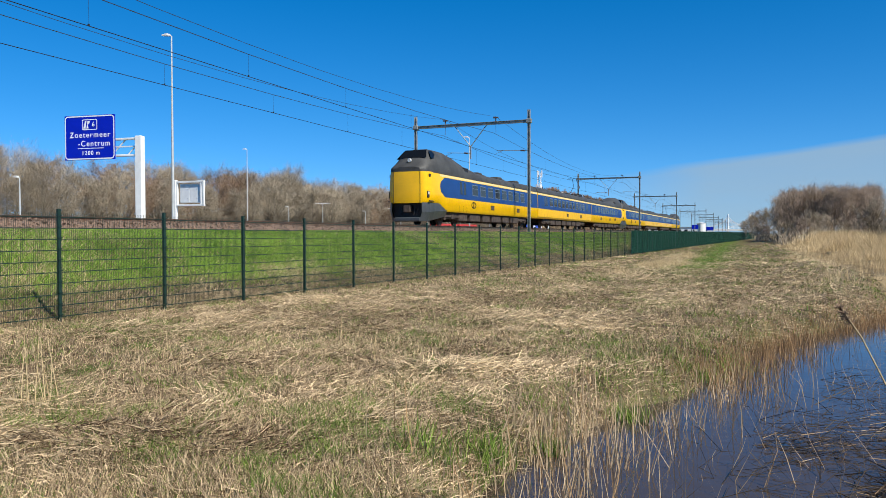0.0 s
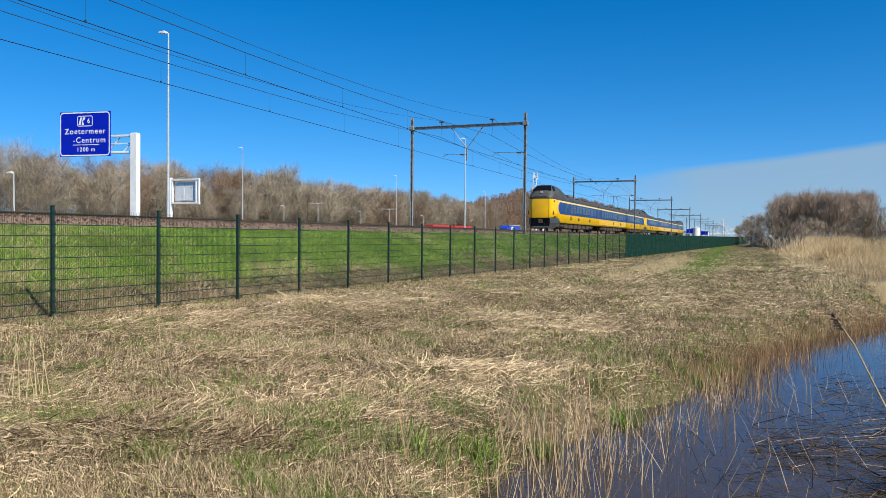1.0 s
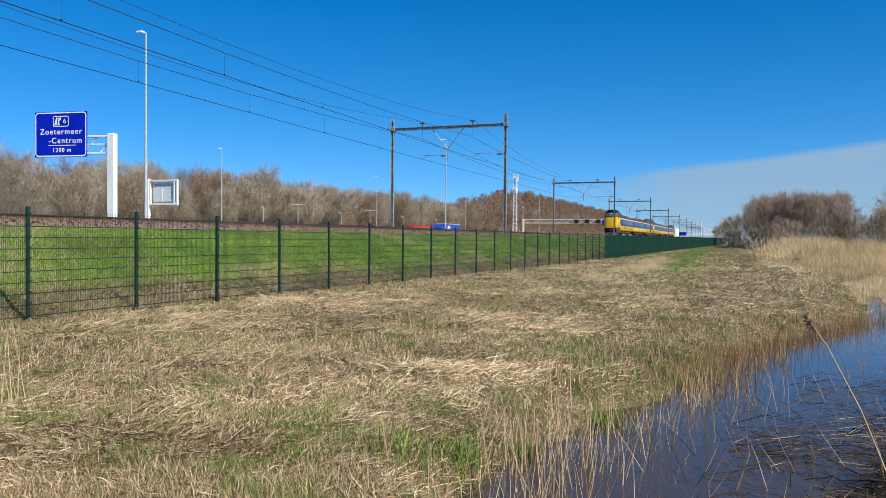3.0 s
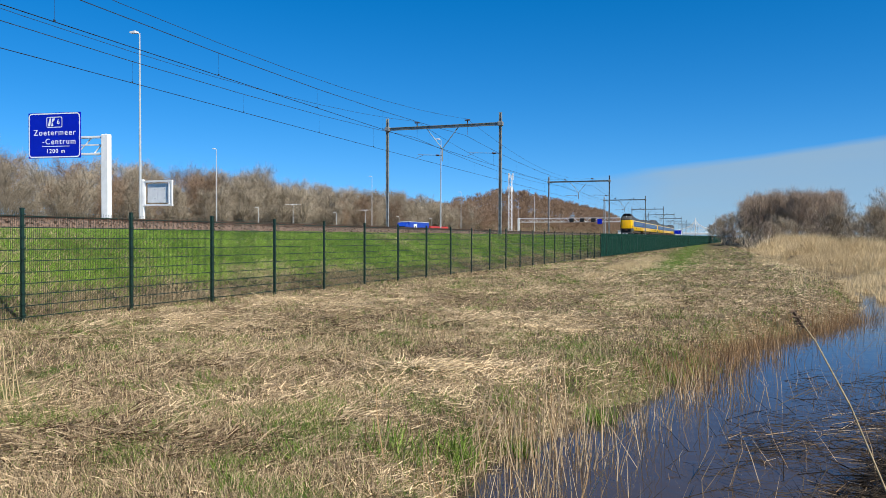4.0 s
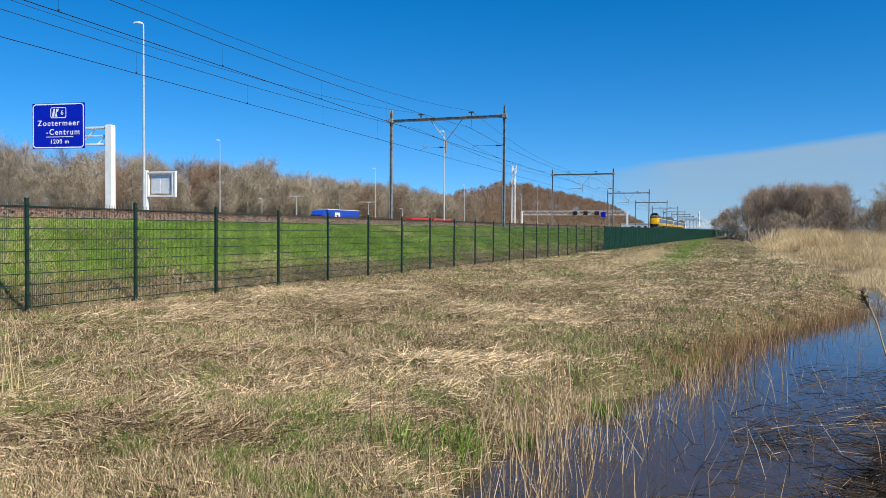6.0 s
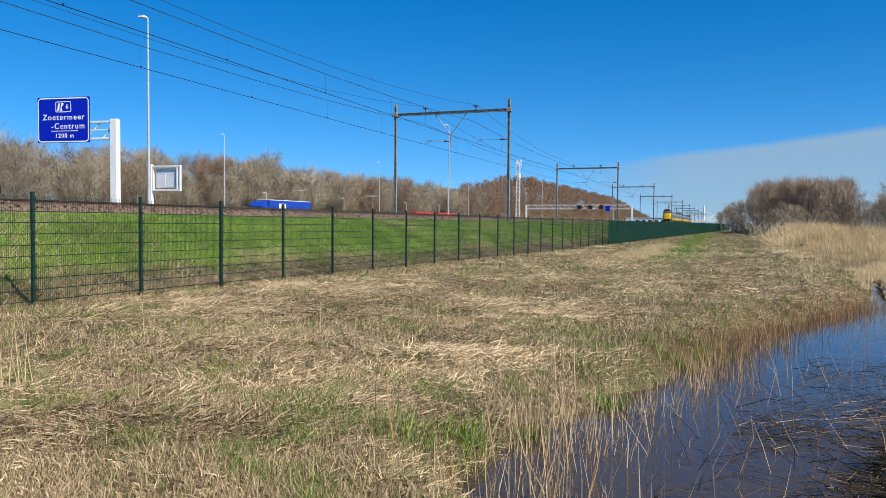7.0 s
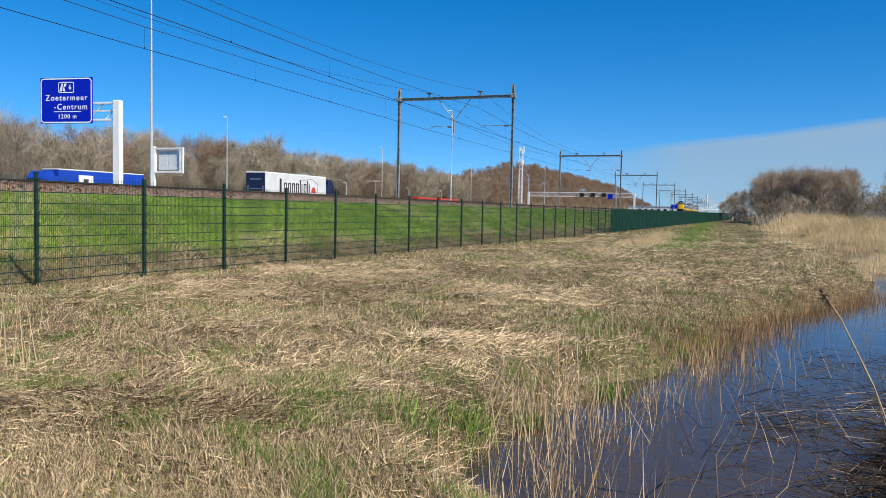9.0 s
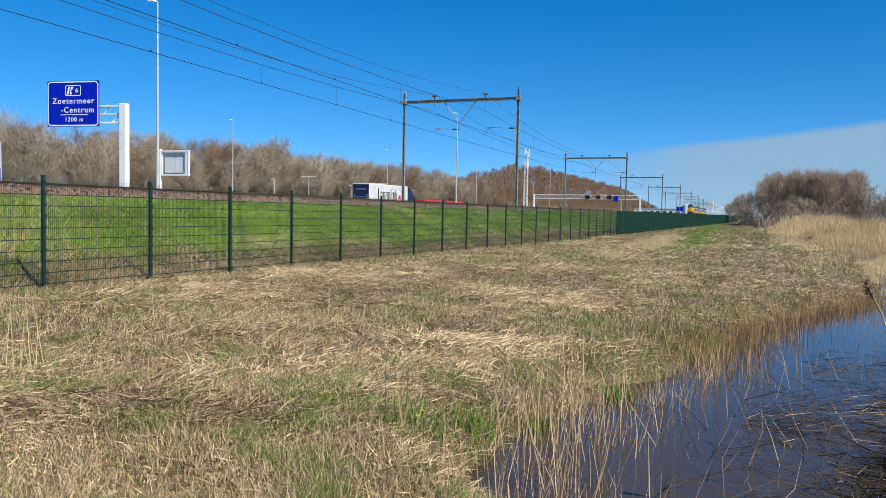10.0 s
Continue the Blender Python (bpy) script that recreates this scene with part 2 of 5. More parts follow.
def vnoise(x, y):
    x, y = np.asarray(x, float), np.asarray(y, float)
    xi, yi = np.floor(x).astype(int), np.floor(y).astype(int)
    u, v = x - xi, y - yi
    u, v = u * u * (3 - 2 * u), v * v * (3 - 2 * v)
    g = lambda i, j: _grid[i % 256, j % 256]
    return (g(xi, yi) * (1 - u) + g(xi + 1, yi) * u) * (1 - v) + (g(xi, yi + 1) * (1 - u) + g(xi + 1, yi + 1) * u) * v


def fbm(x, y):
    return (vnoise(x, y) + 0.5 * vnoise(2.1 * x + 9, 2.1 * y + 4) + 0.25 * vnoise(4.3 * x, 4.3 * y + 31)) / 1.75


# ---- the lie of the land ----
RAIL_Z = 2.48
TRACKS = (-18.6, -22.9)
WATER_Z = -0.15
EDGE_Y = (-40, 0, 3.5, 5.2, 7, 10.5, 12.3, 16.5, 21.5, 25.4, 33, 42, 60, 110, 240)
EDGE_X = (1.6, 1.4, 0.3, -1.7, -1.55, -0.55, -0.1, 1.25, 3.45, 4.2, 4.9, 4.9, 4.8, 4.2, 2.0)
WIDE = (3.0, 3.0, 2.6, 2.9, 3.2, 3.8, 4.2, 4.6, 5.0, 4.6, 3.6, 2.6, 2.4, 2.2, 2.0)


def bank_left(y):
    y = np.asarray(y, float)
    return np.interp(y, EDGE_Y, EDGE_X) + 0.35 * (fbm(y * 0.9, y * 0 + 3) - 0.5) * 2 * smoothstep(4, 7, y)


def bank_right(y):
    return np.interp(y, EDGE_Y, EDGE_X) + np.interp(y, EDGE_Y, WIDE)


def fence_x(y):
    return -11.61 + (np.asarray(y, float) - 9.87) * math.tan(radians(2.847))


CREST_X, CREST_Z = -15.7, 2.08


def fence_base(y):
    return 0.385 - 0.0042 * np.clip(np.asarray(y, float) - 9.87, 0, 33)


def bank_rise(x, y):
    """0 at the embankment's toe behind the fence, 1 at its grassy crest."""
    toe = np.clip(fence_x(y) - 0.12, CREST_X + 0.6, -9.0)
    return np.clip((toe - np.asarray(x, float)) / (toe - CREST_X), 0, 1)


def ground(x, y):
    x, y = np.asarray(x, float), np.asarray(y, float)
    z = 0.20 * (1 - smoothstep(25, 60, y)) + (0.10 * (fbm(x * 0.55, y * 0.55) - 0.5) + 0.09 * (fbm(x * 1.7 + 3, y * 1.7) - 0.5)) * smoothstep(-60, -30, -np.abs(y))
    l, r = bank_left(y), bank_right(y)
    dip = smoothstep(l - 1.1, l + 0.75, x) * (1 - smoothstep(r - 0.5, r + 0.9, x))
    z = z + 0.22 * np.exp(-((x - l + 1.5) / 0.9) ** 2) * smoothstep(15, 26, y)
    z = z * (1 - dip) + (-0.62) * dip
    by = 1 - smoothstep(0.3, 5.0, x - fence_x(y))
    z = z * (1 - by) + (fence_base(y) - 0.03 + 0.05 * (fbm(x * 0.9, y * 0.9) - 0.5)) * by
    z = np.where(x > r + 0.9, z + 0.10 * smoothstep(r + 0.9, r + 4, x), z)
    # embankment of the railway
    u = bank_rise(x, y)
    foot = fence_base(y)
    slope = foot + (CREST_Z - foot) * (0.45 * u + 0.55 * u * u * (3 - 2 * u)) + 0.10 * (fbm(x * 1.3, y * 0.8) - 0.5) * np.minimum(u * 4, 1)
    e = np.interp(x, (-30, -26.2, -25, CREST_X), (1.2, 1.5, 2.05, CREST_Z), left=1.2)
    z = np.where(u > 0, np.where(x < CREST_X, e, slope), z)
    # wooded rise far along the motorway
    z = z + 18.0 * smoothstep(-101, -124, x) * smoothstep(290, 500, y) * (1 - smoothstep(880, 1200, y))
    return z


def greenness(x, y):
    x, y = np.asarray(x, float), np.asarray(y, float)
    g = np.clip((0.45 * fbm(x * 0.5 + 5, y * 0.4) + 0.55 * fbm(x * 1.5, y * 1.2 + 9) - 0.53) * 5.5, 0, 1) * 0.60
    path = np.exp(-((x + 2.65 + 0.01 * (y - 30)) / (1.25 + 0.006 * np.maximum(y - 30, 0))) ** 2) * smoothstep(22, 46, y)
    g = np.maximum(g, path * 0.95)
    u = bank_rise(x, y)
    g = np.where(u > 0, smoothstep(0.12, 0.42, u + 0.35 * (fbm(x * 0.8, y * 0.5) - 0.5)), g)
    g = np.where(x < -26, np.where(x < -100, 0.0, 0.6), g)
    g = np.where(x > bank_right(y), 0.1, g)
    near = np.exp(-(((x + 1.6) / 1.8) ** 2 + ((y - 5.0) / 1.6) ** 2))
    return np.clip(np.maximum(g, near * 0.15), 0, 1)


def axis(spans):
    out = []
    for a, b, step in spans:
        out += list(np.arange(a, b, step))
    return np.array(out + [spans[-1][1]])


def sheet(name, xs, ys, zfun, mat, attrs=(), smooth=True):
    X, Y = np.meshgrid(xs, ys)
    Z = zfun(X, Y)
    n, k = len(xs), len(ys)
    me = bpy.data.meshes.new(name)
    idx = np.arange(n * k).reshape(k, n)
    quads = np.stack([idx[:-1, :-1], idx[:-1, 1:], idx[1:, 1:], idx[1:, :-1]], -1).reshape(-1, 4)
    me.vertices.add(n * k)
    me.vertices.foreach_set("co", np.stack([X, Y, Z], -1).astype(np.float32).ravel())
    me.loops.add(quads.size)
    me.loops.foreach_set("vertex_index", quads.astype(np.int32).ravel())
    me.polygons.add(len(quads))
    me.polygons.foreach_set("loop_start", np.arange(0, quads.size, 4, dtype=np.int32))
    for an, fun in attrs:
        a = me.attributes.new(an, "FLOAT", "POINT")
        a.data.foreach_set("value", fun(X, Y).astype(np.float32).ravel())
    me.update(calc_edges=True)
    me.materials.append(mat)
    if smooth:
        me.polygons.foreach_set("use_smooth", [True] * len(me.polygons))
    return new(name, me)


gx = axis([(-4000, -600, 400), (-600, -160, 30), (-160, -32, 8), (-32, -16, 0.5), (-16, 9, 0.22), (9, 40, 1.5), (40, 200, 20), (200, 600, 60), (600, 4000, 400)])
gy = axis([(-800, -100, 100), (-100, -10, 10), (-10, 2, 1), (2, 32, 0.25), (32, 70, 0.8), (70, 160, 3), (160, 800, 20), (800, 4800, 400)])
tagged(sheet("ground", gx, gy, ground, GROUND, [("green", greenness)]),
       "rough spring grassland of dry straw and green turf beside a railway embankment", "ground", kind="structure")


def water_sheet():
    ys = axis([(-40, 2, 3), (2, 30, 0.5), (30, 230, 4)])
    sh = Shape()
    rings = []
    for y in ys:
        l, r = float(np.interp(y, EDGE_Y, EDGE_X)) - 0.9, float(bank_right(y)) + 0.8
        rings.append([(l + (r - l) * i / 6, y, WATER_Z) for i in range(7)])
    sh.loft(rings)
    ob = new("water", sh.mesh("water", WATER, True))
    tagged(ob, "still dark ditch water mirroring the blue sky", "water", kind="structure")


water_sheet()


# ---- railway ----
def railway():
    ys = axis([(-60, 100, 1.0), (100, 900, 20)])
    prof_x = np.array([-25.6, -24.9, -24.6, -21.2, -20.75, -20.3, -16.95, -16.7, -16.25])
    prof_z = np.array([1.95, 2.26, 2.33, 2.33, 2.28, 2.33, 2.33, 2.27, 1.98])

    def zf(X, Y):
        return np.interp(X, prof_x, prof_z) + 0.05 * (vnoise(X * 6, Y * 6) - 0.5)
    tagged(sheet("ballast_bed", axis([(-25.6, -16.25, 0.2)]), ys, zf, BALLAST, smooth=False),
           "brown stone ballast bed under two railway tracks", "ballast", kind="structure")
    # loose stones on the shoulder, seen from below
    rs = np.random.RandomState(3)
    sh = Shape()
    for i in range(9000):
        y = 6 + 70 * rs.rand() ** 1.5
        x = -16.3 - 1.2 * rs.rand()
        z = float(np.interp(x, prof_x, prof_z))
        r = 0.025 + 0.035 * rs.rand()
        c = Vector((x, y, z + r * 0.4))
        d = [Vector((rs.randn(), rs.randn(), rs.randn())).normalized() * r * (0.7 + 0.6 * rs.rand()) for _ in range(4)]
        sh.add([c + p for p in d], [(0, 1, 2), (0, 2, 3), (0, 3, 1), (1, 3, 2)])
    tagged(new("ballast_stones", sh.mesh("ballast_stones", BALLAST)), "loose brown ballast stones on the track shoulder", "stones", kind="stuff")
    sleeper = Shape().box(0, 0, 0, 2.5, 0.25, 0.2, 0.02).mesh("sleeper", CONCRETE)
    for cx in TRACKS:
        tr = thing("railway_track", "rusty steel rails on concrete sleepers in brown ballast", "track", "parallel tracks", at=pose(cx, 0, 0))
        for sgn in (-1, 1):
            s = Shape()
            pr = [(-0.075, 0), (0.075, 0), (0.07, 0.015), (0.012, 0.035), (0.012, 0.125), (0.036, 0.135), (0.034, 0.172), (-0.034, 0.172), (-0.036, 0.135), (-0.012, 0.125), (-0.012, 0.035), (-0.07, 0.015)]
            s.loft([[(sgn * 0.7175 + a, y, RAIL_Z - 0.172 + b) for a, b in pr] for y in (-60, 100, 900)], closed=True, caps=True)
            part("rail", s, RAIL, tr)
        for i in range(120):
            sl = part("sleeper", sleeper, CONCRETE, tr)
            sl.location = (0, 4 + i * 0.6, RAIL_Z - 0.262)


railway()
PORTAL_Y = [56.2 + 62.84 * i for i in range(-1, 11)]
XR, XL, BEAM_Z = -15.9, -25.53, 10.72
CONTACT_Z = 8.28


def portal():
    p = thing("catenary_portal", "weathered green steel catenary portal spanning two tracks", "catenary portal", "catenary portals")
    for x, zb in ((XR, 1.3), (XL, 1.3)):
        s = Shape()
        for dx in (-0.085, 0.085):
            s.box(x + dx, 0, (zb + 11.6) / 2, 0.03, 0.20, 11.6 - zb)
        s.box(x, 0, (zb + 11.6) / 2, 0.16, 0.02, 11.6 - zb)
        part("column", s, GALV, p)
        part("foundation", Shape().box(x, 0, 1.15, 0.45, 0.45, 0.7, 0.05), CONCRETE, p, "grey concrete foundation")
        part("cap", Shape().box(x, 0, 10.72, 0.42, 0.36, 0.34, 0.03), GALV, p)
    s = Shape()
    s.box((XR + XL) / 2, 0, BEAM_Z + 0.1, XR - XL, 0.2, 0.03)
    s.box((XR + XL) / 2, 0, BEAM_Z - 0.1, XR - XL, 0.2, 0.03)
    s.box((XR + XL) / 2, 0, BEAM_Z, XR - XL, 0.015, 0.2)
    part("beam", s, GALV, p)
    for x in TRACKS:
        st = Shape().tube((x, 0, BEAM_Z + 0.12), (x, 0, BEAM_Z + 0.36), 0.05, 0.05, 6).box(x, 0, BEAM_Z + 0.42, 0.42, 0.16, 0.1, 0.02)
        part("insulator", st, INSULATOR, p, "dark insulator on the beam")
    mx = (XR + XL) / 2
    s = Shape()
    s.tube((mx - 1.35, 0, BEAM_Z - 0.1), (mx, 0, 8.95), 0.035, n=6)
    s.tube((mx + 1.35, 0, BEAM_Z - 0.1), (mx, 0, 8.95), 0.035, n=6)
    s.tube((mx, 0, 9.0), (mx, 0, 7.95), 0.06, n=6)
    part("hanger", s, GALV, p)
    for x, base in ((TRACKS[0], XR), (TRACKS[1], mx)):
        s = Shape()
        far = x + (0.25 if base > x else -0.25)
        s.tube((base, 0, 8.42), (x + (far - x) * 0.5, 0, 8.55), 0.022, n=6)
        s.tube((x + 0.55, 0, 8.5), (x, 0, CONTACT_Z + 0.02), 0.016, n=6)
        part("steady_arm", s, GALV, p)
        s = Shape().tube((base + (x - base) * 0.12, 0, 8.43), (base + (x - base) * 0.25, 0, 8.46), 0.06, n=8)
        part("arm_insulator", s, INSULATOR, p)
        s = Shape().tube((x, 0, BEAM_Z - 0.1), (x, 0, 9.98), 0.012, n=6)
        part("wire_clamp", s, INSULATOR, p)
    return p


def overhead_wires():
    first = portal()
    first.location = (0, PORTAL_Y[0], 0)
    for y in PORTAL_Y[1:]:
        copy_thing(first, pose(0, y, 0))
    spans = list(zip([PORTAL_Y[0] - 62.84] + PORTAL_Y[:-1], PORTAL_Y))
    for x in TRACKS:
        w = thing("overhead_line", "thin dark overhead contact wire with messenger wire and droppers", "overhead line", "overhead lines")
        con, mes, dro = Shape(), Shape(), Shape()
        rings, ring = [], [(-0.022, 0), (0, -0.014), (0.022, 0), (0, 0.014)]
        for k, (a, b) in enumerate(spans):
            zig = 0.2 if k % 2 else -0.2
            if k == 0:
                rings.append([(x + zig + c_, a, CONTACT_Z + d_) for c_, d_ in ring])
            rings.append([(x - zig + c_, b, CONTACT_Z + d_) for c_, d_ in ring])
            last = None
            for i in range(9):
                u = i / 8
                zz = 9.95 - 0.78 * 4 * u * (1 - u)
                q = Vector((x + zig * (1 - 2 * u), a + (b - a) * u, zz))
                if last is not None:
                    mes.tube(last, q, 0.015, n=4, caps=False)
                if 0 < i < 8:
                    dro.tube(q, (q.x, q.y, CONTACT_Z), 0.004, n=4, caps=False)
                    dro.box(q.x, q.y, CONTACT_Z + 0.03, 0.04, 0.05, 0.07)
                last = q
        con.loft(rings, closed=True, caps=True)
        part("contact_wire", con, WIRE, w)
        part("messenger_wire", mes, WIRE, w)
        tagged(part("droppers", dro, WIRE, w), kind="stuff")
    # feeder wires on the beam insulators
    for x in TRACKS:
        s = Shape()
        for a, b in spans:
            last = None
            for i in range(13):
                u = i / 12
                q = Vector((x, a + (b - a) * u, BEAM_Z + 0.5 - 1.65 * 4 * u * (1 - u)))
                if last is not None:
                    s.tube(last, q, 0.011, n=4, caps=False)
                last = q
        tagged(new("feeder_wire", s.mesh("feeder_wire", WIRE)), "thin dark feeder wire strung over the portals", "wire", "feeder wires")


overhead_wires()


# ---- fence ----
def fence():
    f = thing("fence", "dark green double-wire mesh fence with square steel posts", "fence")
    a = radians(2.847)
    step = 3.125  # parts below are set out at 1.25 times their size
    H = 2.42
    wires = Shape()
    for i in range(1, 61):
        y = 0.03 + i * (step - 0.06) / 61
        wires.box(0, y, H / 2 + 0.04, 0.005, 0.005, H)
    for k in range(10):
        z = 0.10 + k * (H - 0.16) / 9
        for dx in (-0.008, 0.008):
            wires.box(dx, step / 2, z, 0.008, step - 0.04, 0.020)
    wire_mesh = wires.mesh("wire_panel", FENCE_GREEN)
    scr = Shape()
    for i in range(31):
        y = 0.05 + i * 0.1
        scr.box(0, y, H / 2 + 0.04, 0.02, 0.07, H)
    for k in range(7):
        scr.box(0.015, step / 2, 0.1 + k * 0.38, 0.016, step - 0.04, 0.03)
    scr_mesh = scr.mesh("screen_panel", SCREEN)
    ps = Shape().box(0, 0, 1.2, 0.075, 0.075, 2.7, 0.008)
    ps.box(0, 0, 2.53, 0.085, 0.085, 0.03, 0.005)
    for k in range(10):
        ps.box(0.045, 0, 0.15 + k * 0.25, 0.03, 0.095, 0.035)
    post_mesh = ps.mesh("post", FENCE_GREEN)
    for i in range(-2, 104):
        d = i * 2.5
        y = 9.87 + d * math.cos(a)
        x = -11.61 + d * math.sin(a)
        m = pose(x, y, float(fence_base(y)), 0, 0, -2.847) @ Matrix.Diagonal((0.8, 0.8, 0.8, 1))
        p = part("post", post_mesh, FENCE_GREEN, f)
        p.matrix_local = m
        q = part("screen_panel" if i >= 21 else "wire_panel", scr_mesh if i >= 21 else wire_mesh, FENCE_GREEN, f, "close-set green screen panel" if i >= 21 else "")
        tagged(q, kind="stuff")
        q.matrix_local = m


fence()


# ---- train ----
DARK_GLASS = material("dark_cab_glass", (0.006, 0.007, 0.008), 0.25, vary=0.1, spec=0.2)
CAR = 24.0
SPEED, TAIL = 31.8, 39.6


def bogie(x0, parent):
    b = part("bogie", Shape().box(0, x0, 0.62, 2.3, 3.0, 0.28, 0.05).box(1.02, x0, 0.55, 0.12, 3.4, 0.3, 0.04).box(-1.02, x0, 0.55, 0.12, 3.4, 0.3, 0.04)
             .box(1.1, x0, 0.62, 0.16, 0.5, 0.42, 0.03).box(-1.1, x0, 0.62, 0.16, 0.5, 0.42, 0.03), UNDER, parent, "brown dusty bogie")
    for dy in (-1.25, 1.25):
        for sg in (-1, 1):
            w = Shape().tube((sg * 0.66, x0 + dy, 0.46), (sg * 0.80, x0 + dy, 0.46), 0.46, n=20)
            w.tube((sg * 0.80, x0 + dy, 0.46), (sg * 0.93, x0 + dy, 0.46), 0.16, n=10)
            part("wheel", w, UNDER, b)
        s = Shape()
        for sg in (-1, 1):
            s.tube((sg * 1.08, x0 + dy, 0.35), (sg * 1.08, x0 + dy, 0.85), 0.09, n=8)
        part("spring", s, UNDER, b)


def nose_half(s):
    """Half width of the body s metres behind the rounded cab end."""
    return float(np.interp(s, (0, 0.05, 0.15, 0.35, 0.8, 1.5), (0.85, 1.00, 1.15, 1.27, 1.36, 1.40)))


def carriage(kind, name, label):
    """Along +y from its tail at y=0; kind: cab at the tail, cab at the head, or plain."""
    c = thing(name, label, "train carriage", "train carriages")
    flip = kind == "head"
    cab = kind in ("tail", "head")

    def Y(s):
        return CAR - 0.05 - s if flip else s
    stations = [0, 0.05, 0.15, 0.35, 0.8, 1.5, 2.8, 6, 12, 18, CAR - 0.08] if cab else [0.08, 6, 12, 18, CAR - 0.08]
    half = nose_half if cab else (lambda s: 1.40)
    floor = (lambda s: float(np.interp(s, (0, 1.6, 2.8), (1.30, 1.30, 0.85)))) if cab else (lambda s: 0.85)
    rings = []
    for s in stations:
        h, z0 = half(s), floor(s)
        rings.append([(h - 0.10, Y(s), z0), (h, Y(s), z0 + 0.15), (h + 0.01, Y(s), 1.9), (h - 0.02, Y(s), 2.7), (h - 0.07, Y(s), 3.14),
                      (-h + 0.07, Y(s), 3.14), (-h + 0.02, Y(s), 2.7), (-h - 0.01, Y(s), 1.9), (-h, Y(s), z0 + 0.15), (-h + 0.10, Y(s), z0)])
    part("body", Shape().loft(rings, closed=True, caps=True), YELLOW, c, smooth=cab)
    # roof; over the cab it rises to the raised driver's cabin
    if cab:
        st = [0.02, 0.25, 0.9, 1.35, 1.9, 3.4, 5.0, 7.0, 9.5, 12, 18, CAR - 0.08]
        top = [3.42, 3.58, 4.05, 4.52, 4.62, 4.60, 4.38, 4.02, 3.78, 3.72, 3.72, 3.72]
        flat = [0.78, 0.95, 0.80, 0.72, 0.74, 0.78, 0.82, 0.85, 0.85, 0.85, 0.85, 0.85]
    else:
        st, top, flat = [0.08, 12, CAR - 0.08], [3.72] * 3, [0.85] * 3
    rings = []
    for s, t, fl in zip(st, top, flat):
        h = half(s) - 0.06
        mid = 3.14 + (t - 3.14) * 0.55
        rim = min(h, fl + (h - fl) * 0.78)
        rings.append([(sg * a, Y(s), b) for sg, pts in ((1, ((h, 3.10), (h, 3.22), (rim, mid), (fl, t - 0.07), (fl * 0.55, t))), (-1, ((fl * 0.55, t), (fl, t - 0.07), (rim, mid), (h, 3.22), (h, 3.10)))) for a, b in pts])
    part("roof", Shape().loft(rings, closed=True, caps=True), ROOF, c, "dusty dark grey roof", smooth=cab)
    # blue window band, a little proud of the side
    b0 = 1.75 if cab else 0.09
    b1 = CAR - 0.09
    for sg in (-1, 1):
        def wall(z):
            return sg * (float(np.interp(z, (1.0, 1.9, 2.7, 3.14), (1.40, 1.41, 1.38, 1.33))) + 0.006)
        zs = [1.72, 2.0, 2.3, 2.6, 2.92]
        s = Shape()
        rr = []
        for z in zs:
            u = (z - 2.32) / 0.6
            start = b0 + (0.9 * (1 - math.sqrt(max(0.0, 1 - u * u * 0.98))) if cab else 0)
            rr.append([(wall(z), Y(start), z), (wall(z), Y(12), z), (wall(z), Y(b1), z)])
        s.loft(rr)
        part("window_band", s, BLUE, c, "blue window band")
        s = Shape().loft([[(wall(3.0), Y(1.9 if cab else b0), 2.96), (wall(3.0), Y(b1), 2.96)], [(wall(3.05), Y(1.9 if cab else b0), 3.08), (wall(3.05), Y(b1), 3.08)]])
        part("cant_stripe", s, CREAM, c, "cream stripe under the roof")

        def pane(s0, s1, z0, z1, mat, nm, out, lab=""):
            q = Shape()
            q.loft([[(wall(z0) + sg * out, Y(s0), z0), (wall(z0) + sg * out, Y(s1), z0)], [(wall(z1) + sg * out, Y(s0), z1), (wall(z1) + sg * out, Y(s1), z1)]])
            return part(nm, q, mat, c, lab)
        door_at = (5.0, CAR - 3.2) if cab else (2.2, CAR - 3.2)
        for d in door_at:
            pane(d - 0.03, d + 0.0, 0.9, 2.92, BLACK, "door_seam", 0.006)
            pane(d + 0.62, d + 0.65, 0.9, 2.92, BLACK, "door_seam", 0.006)
            pane(d + 1.28, d + 1.31, 0.9, 2.92, BLACK, "door_seam", 0.006)
            for k in (0.12, 0.78):
                pane(d + k, d + k + 0.38, 2.02, 2.82, GLASS, "door_window", 0.008)
        w = 7.4 if cab else 4.3
        while w < CAR - 4.6:
            wp = pane(w - 0.05, w + 1.10, 2.03, 2.77, PANE_FRAME, "window", 0.006)
            q = Shape().loft([[(wall(2.08) + sg * 0.012, Y(w), 2.08), (wall(2.08) + sg * 0.012, Y(w + 1.05), 2.08)], [(wall(2.50) + sg * 0.012, Y(w), 2.50), (wall(2.50) + sg * 0.012, Y(w + 1.05), 2.50)]])
            part("pane", q, GLASS, wp)
            q = Shape().loft([[(wall(2.54) + sg * 0.012, Y(w), 2.54), (wall(2.54) + sg * 0.012, Y(w + 1.05), 2.54)], [(wall(2.72) + sg * 0.012, Y(w), 2.72), (wall(2.72) + sg * 0.012, Y(w + 1.05), 2.72)]])
            part("vent_pane", q, GLASS, wp)
            w += 1.62
        for g in (11.2, 17.6):
            pane(g, g + 0.75, 1.18, 1.5, UNDER, "grille", 0.006, "brown ventilation grille")
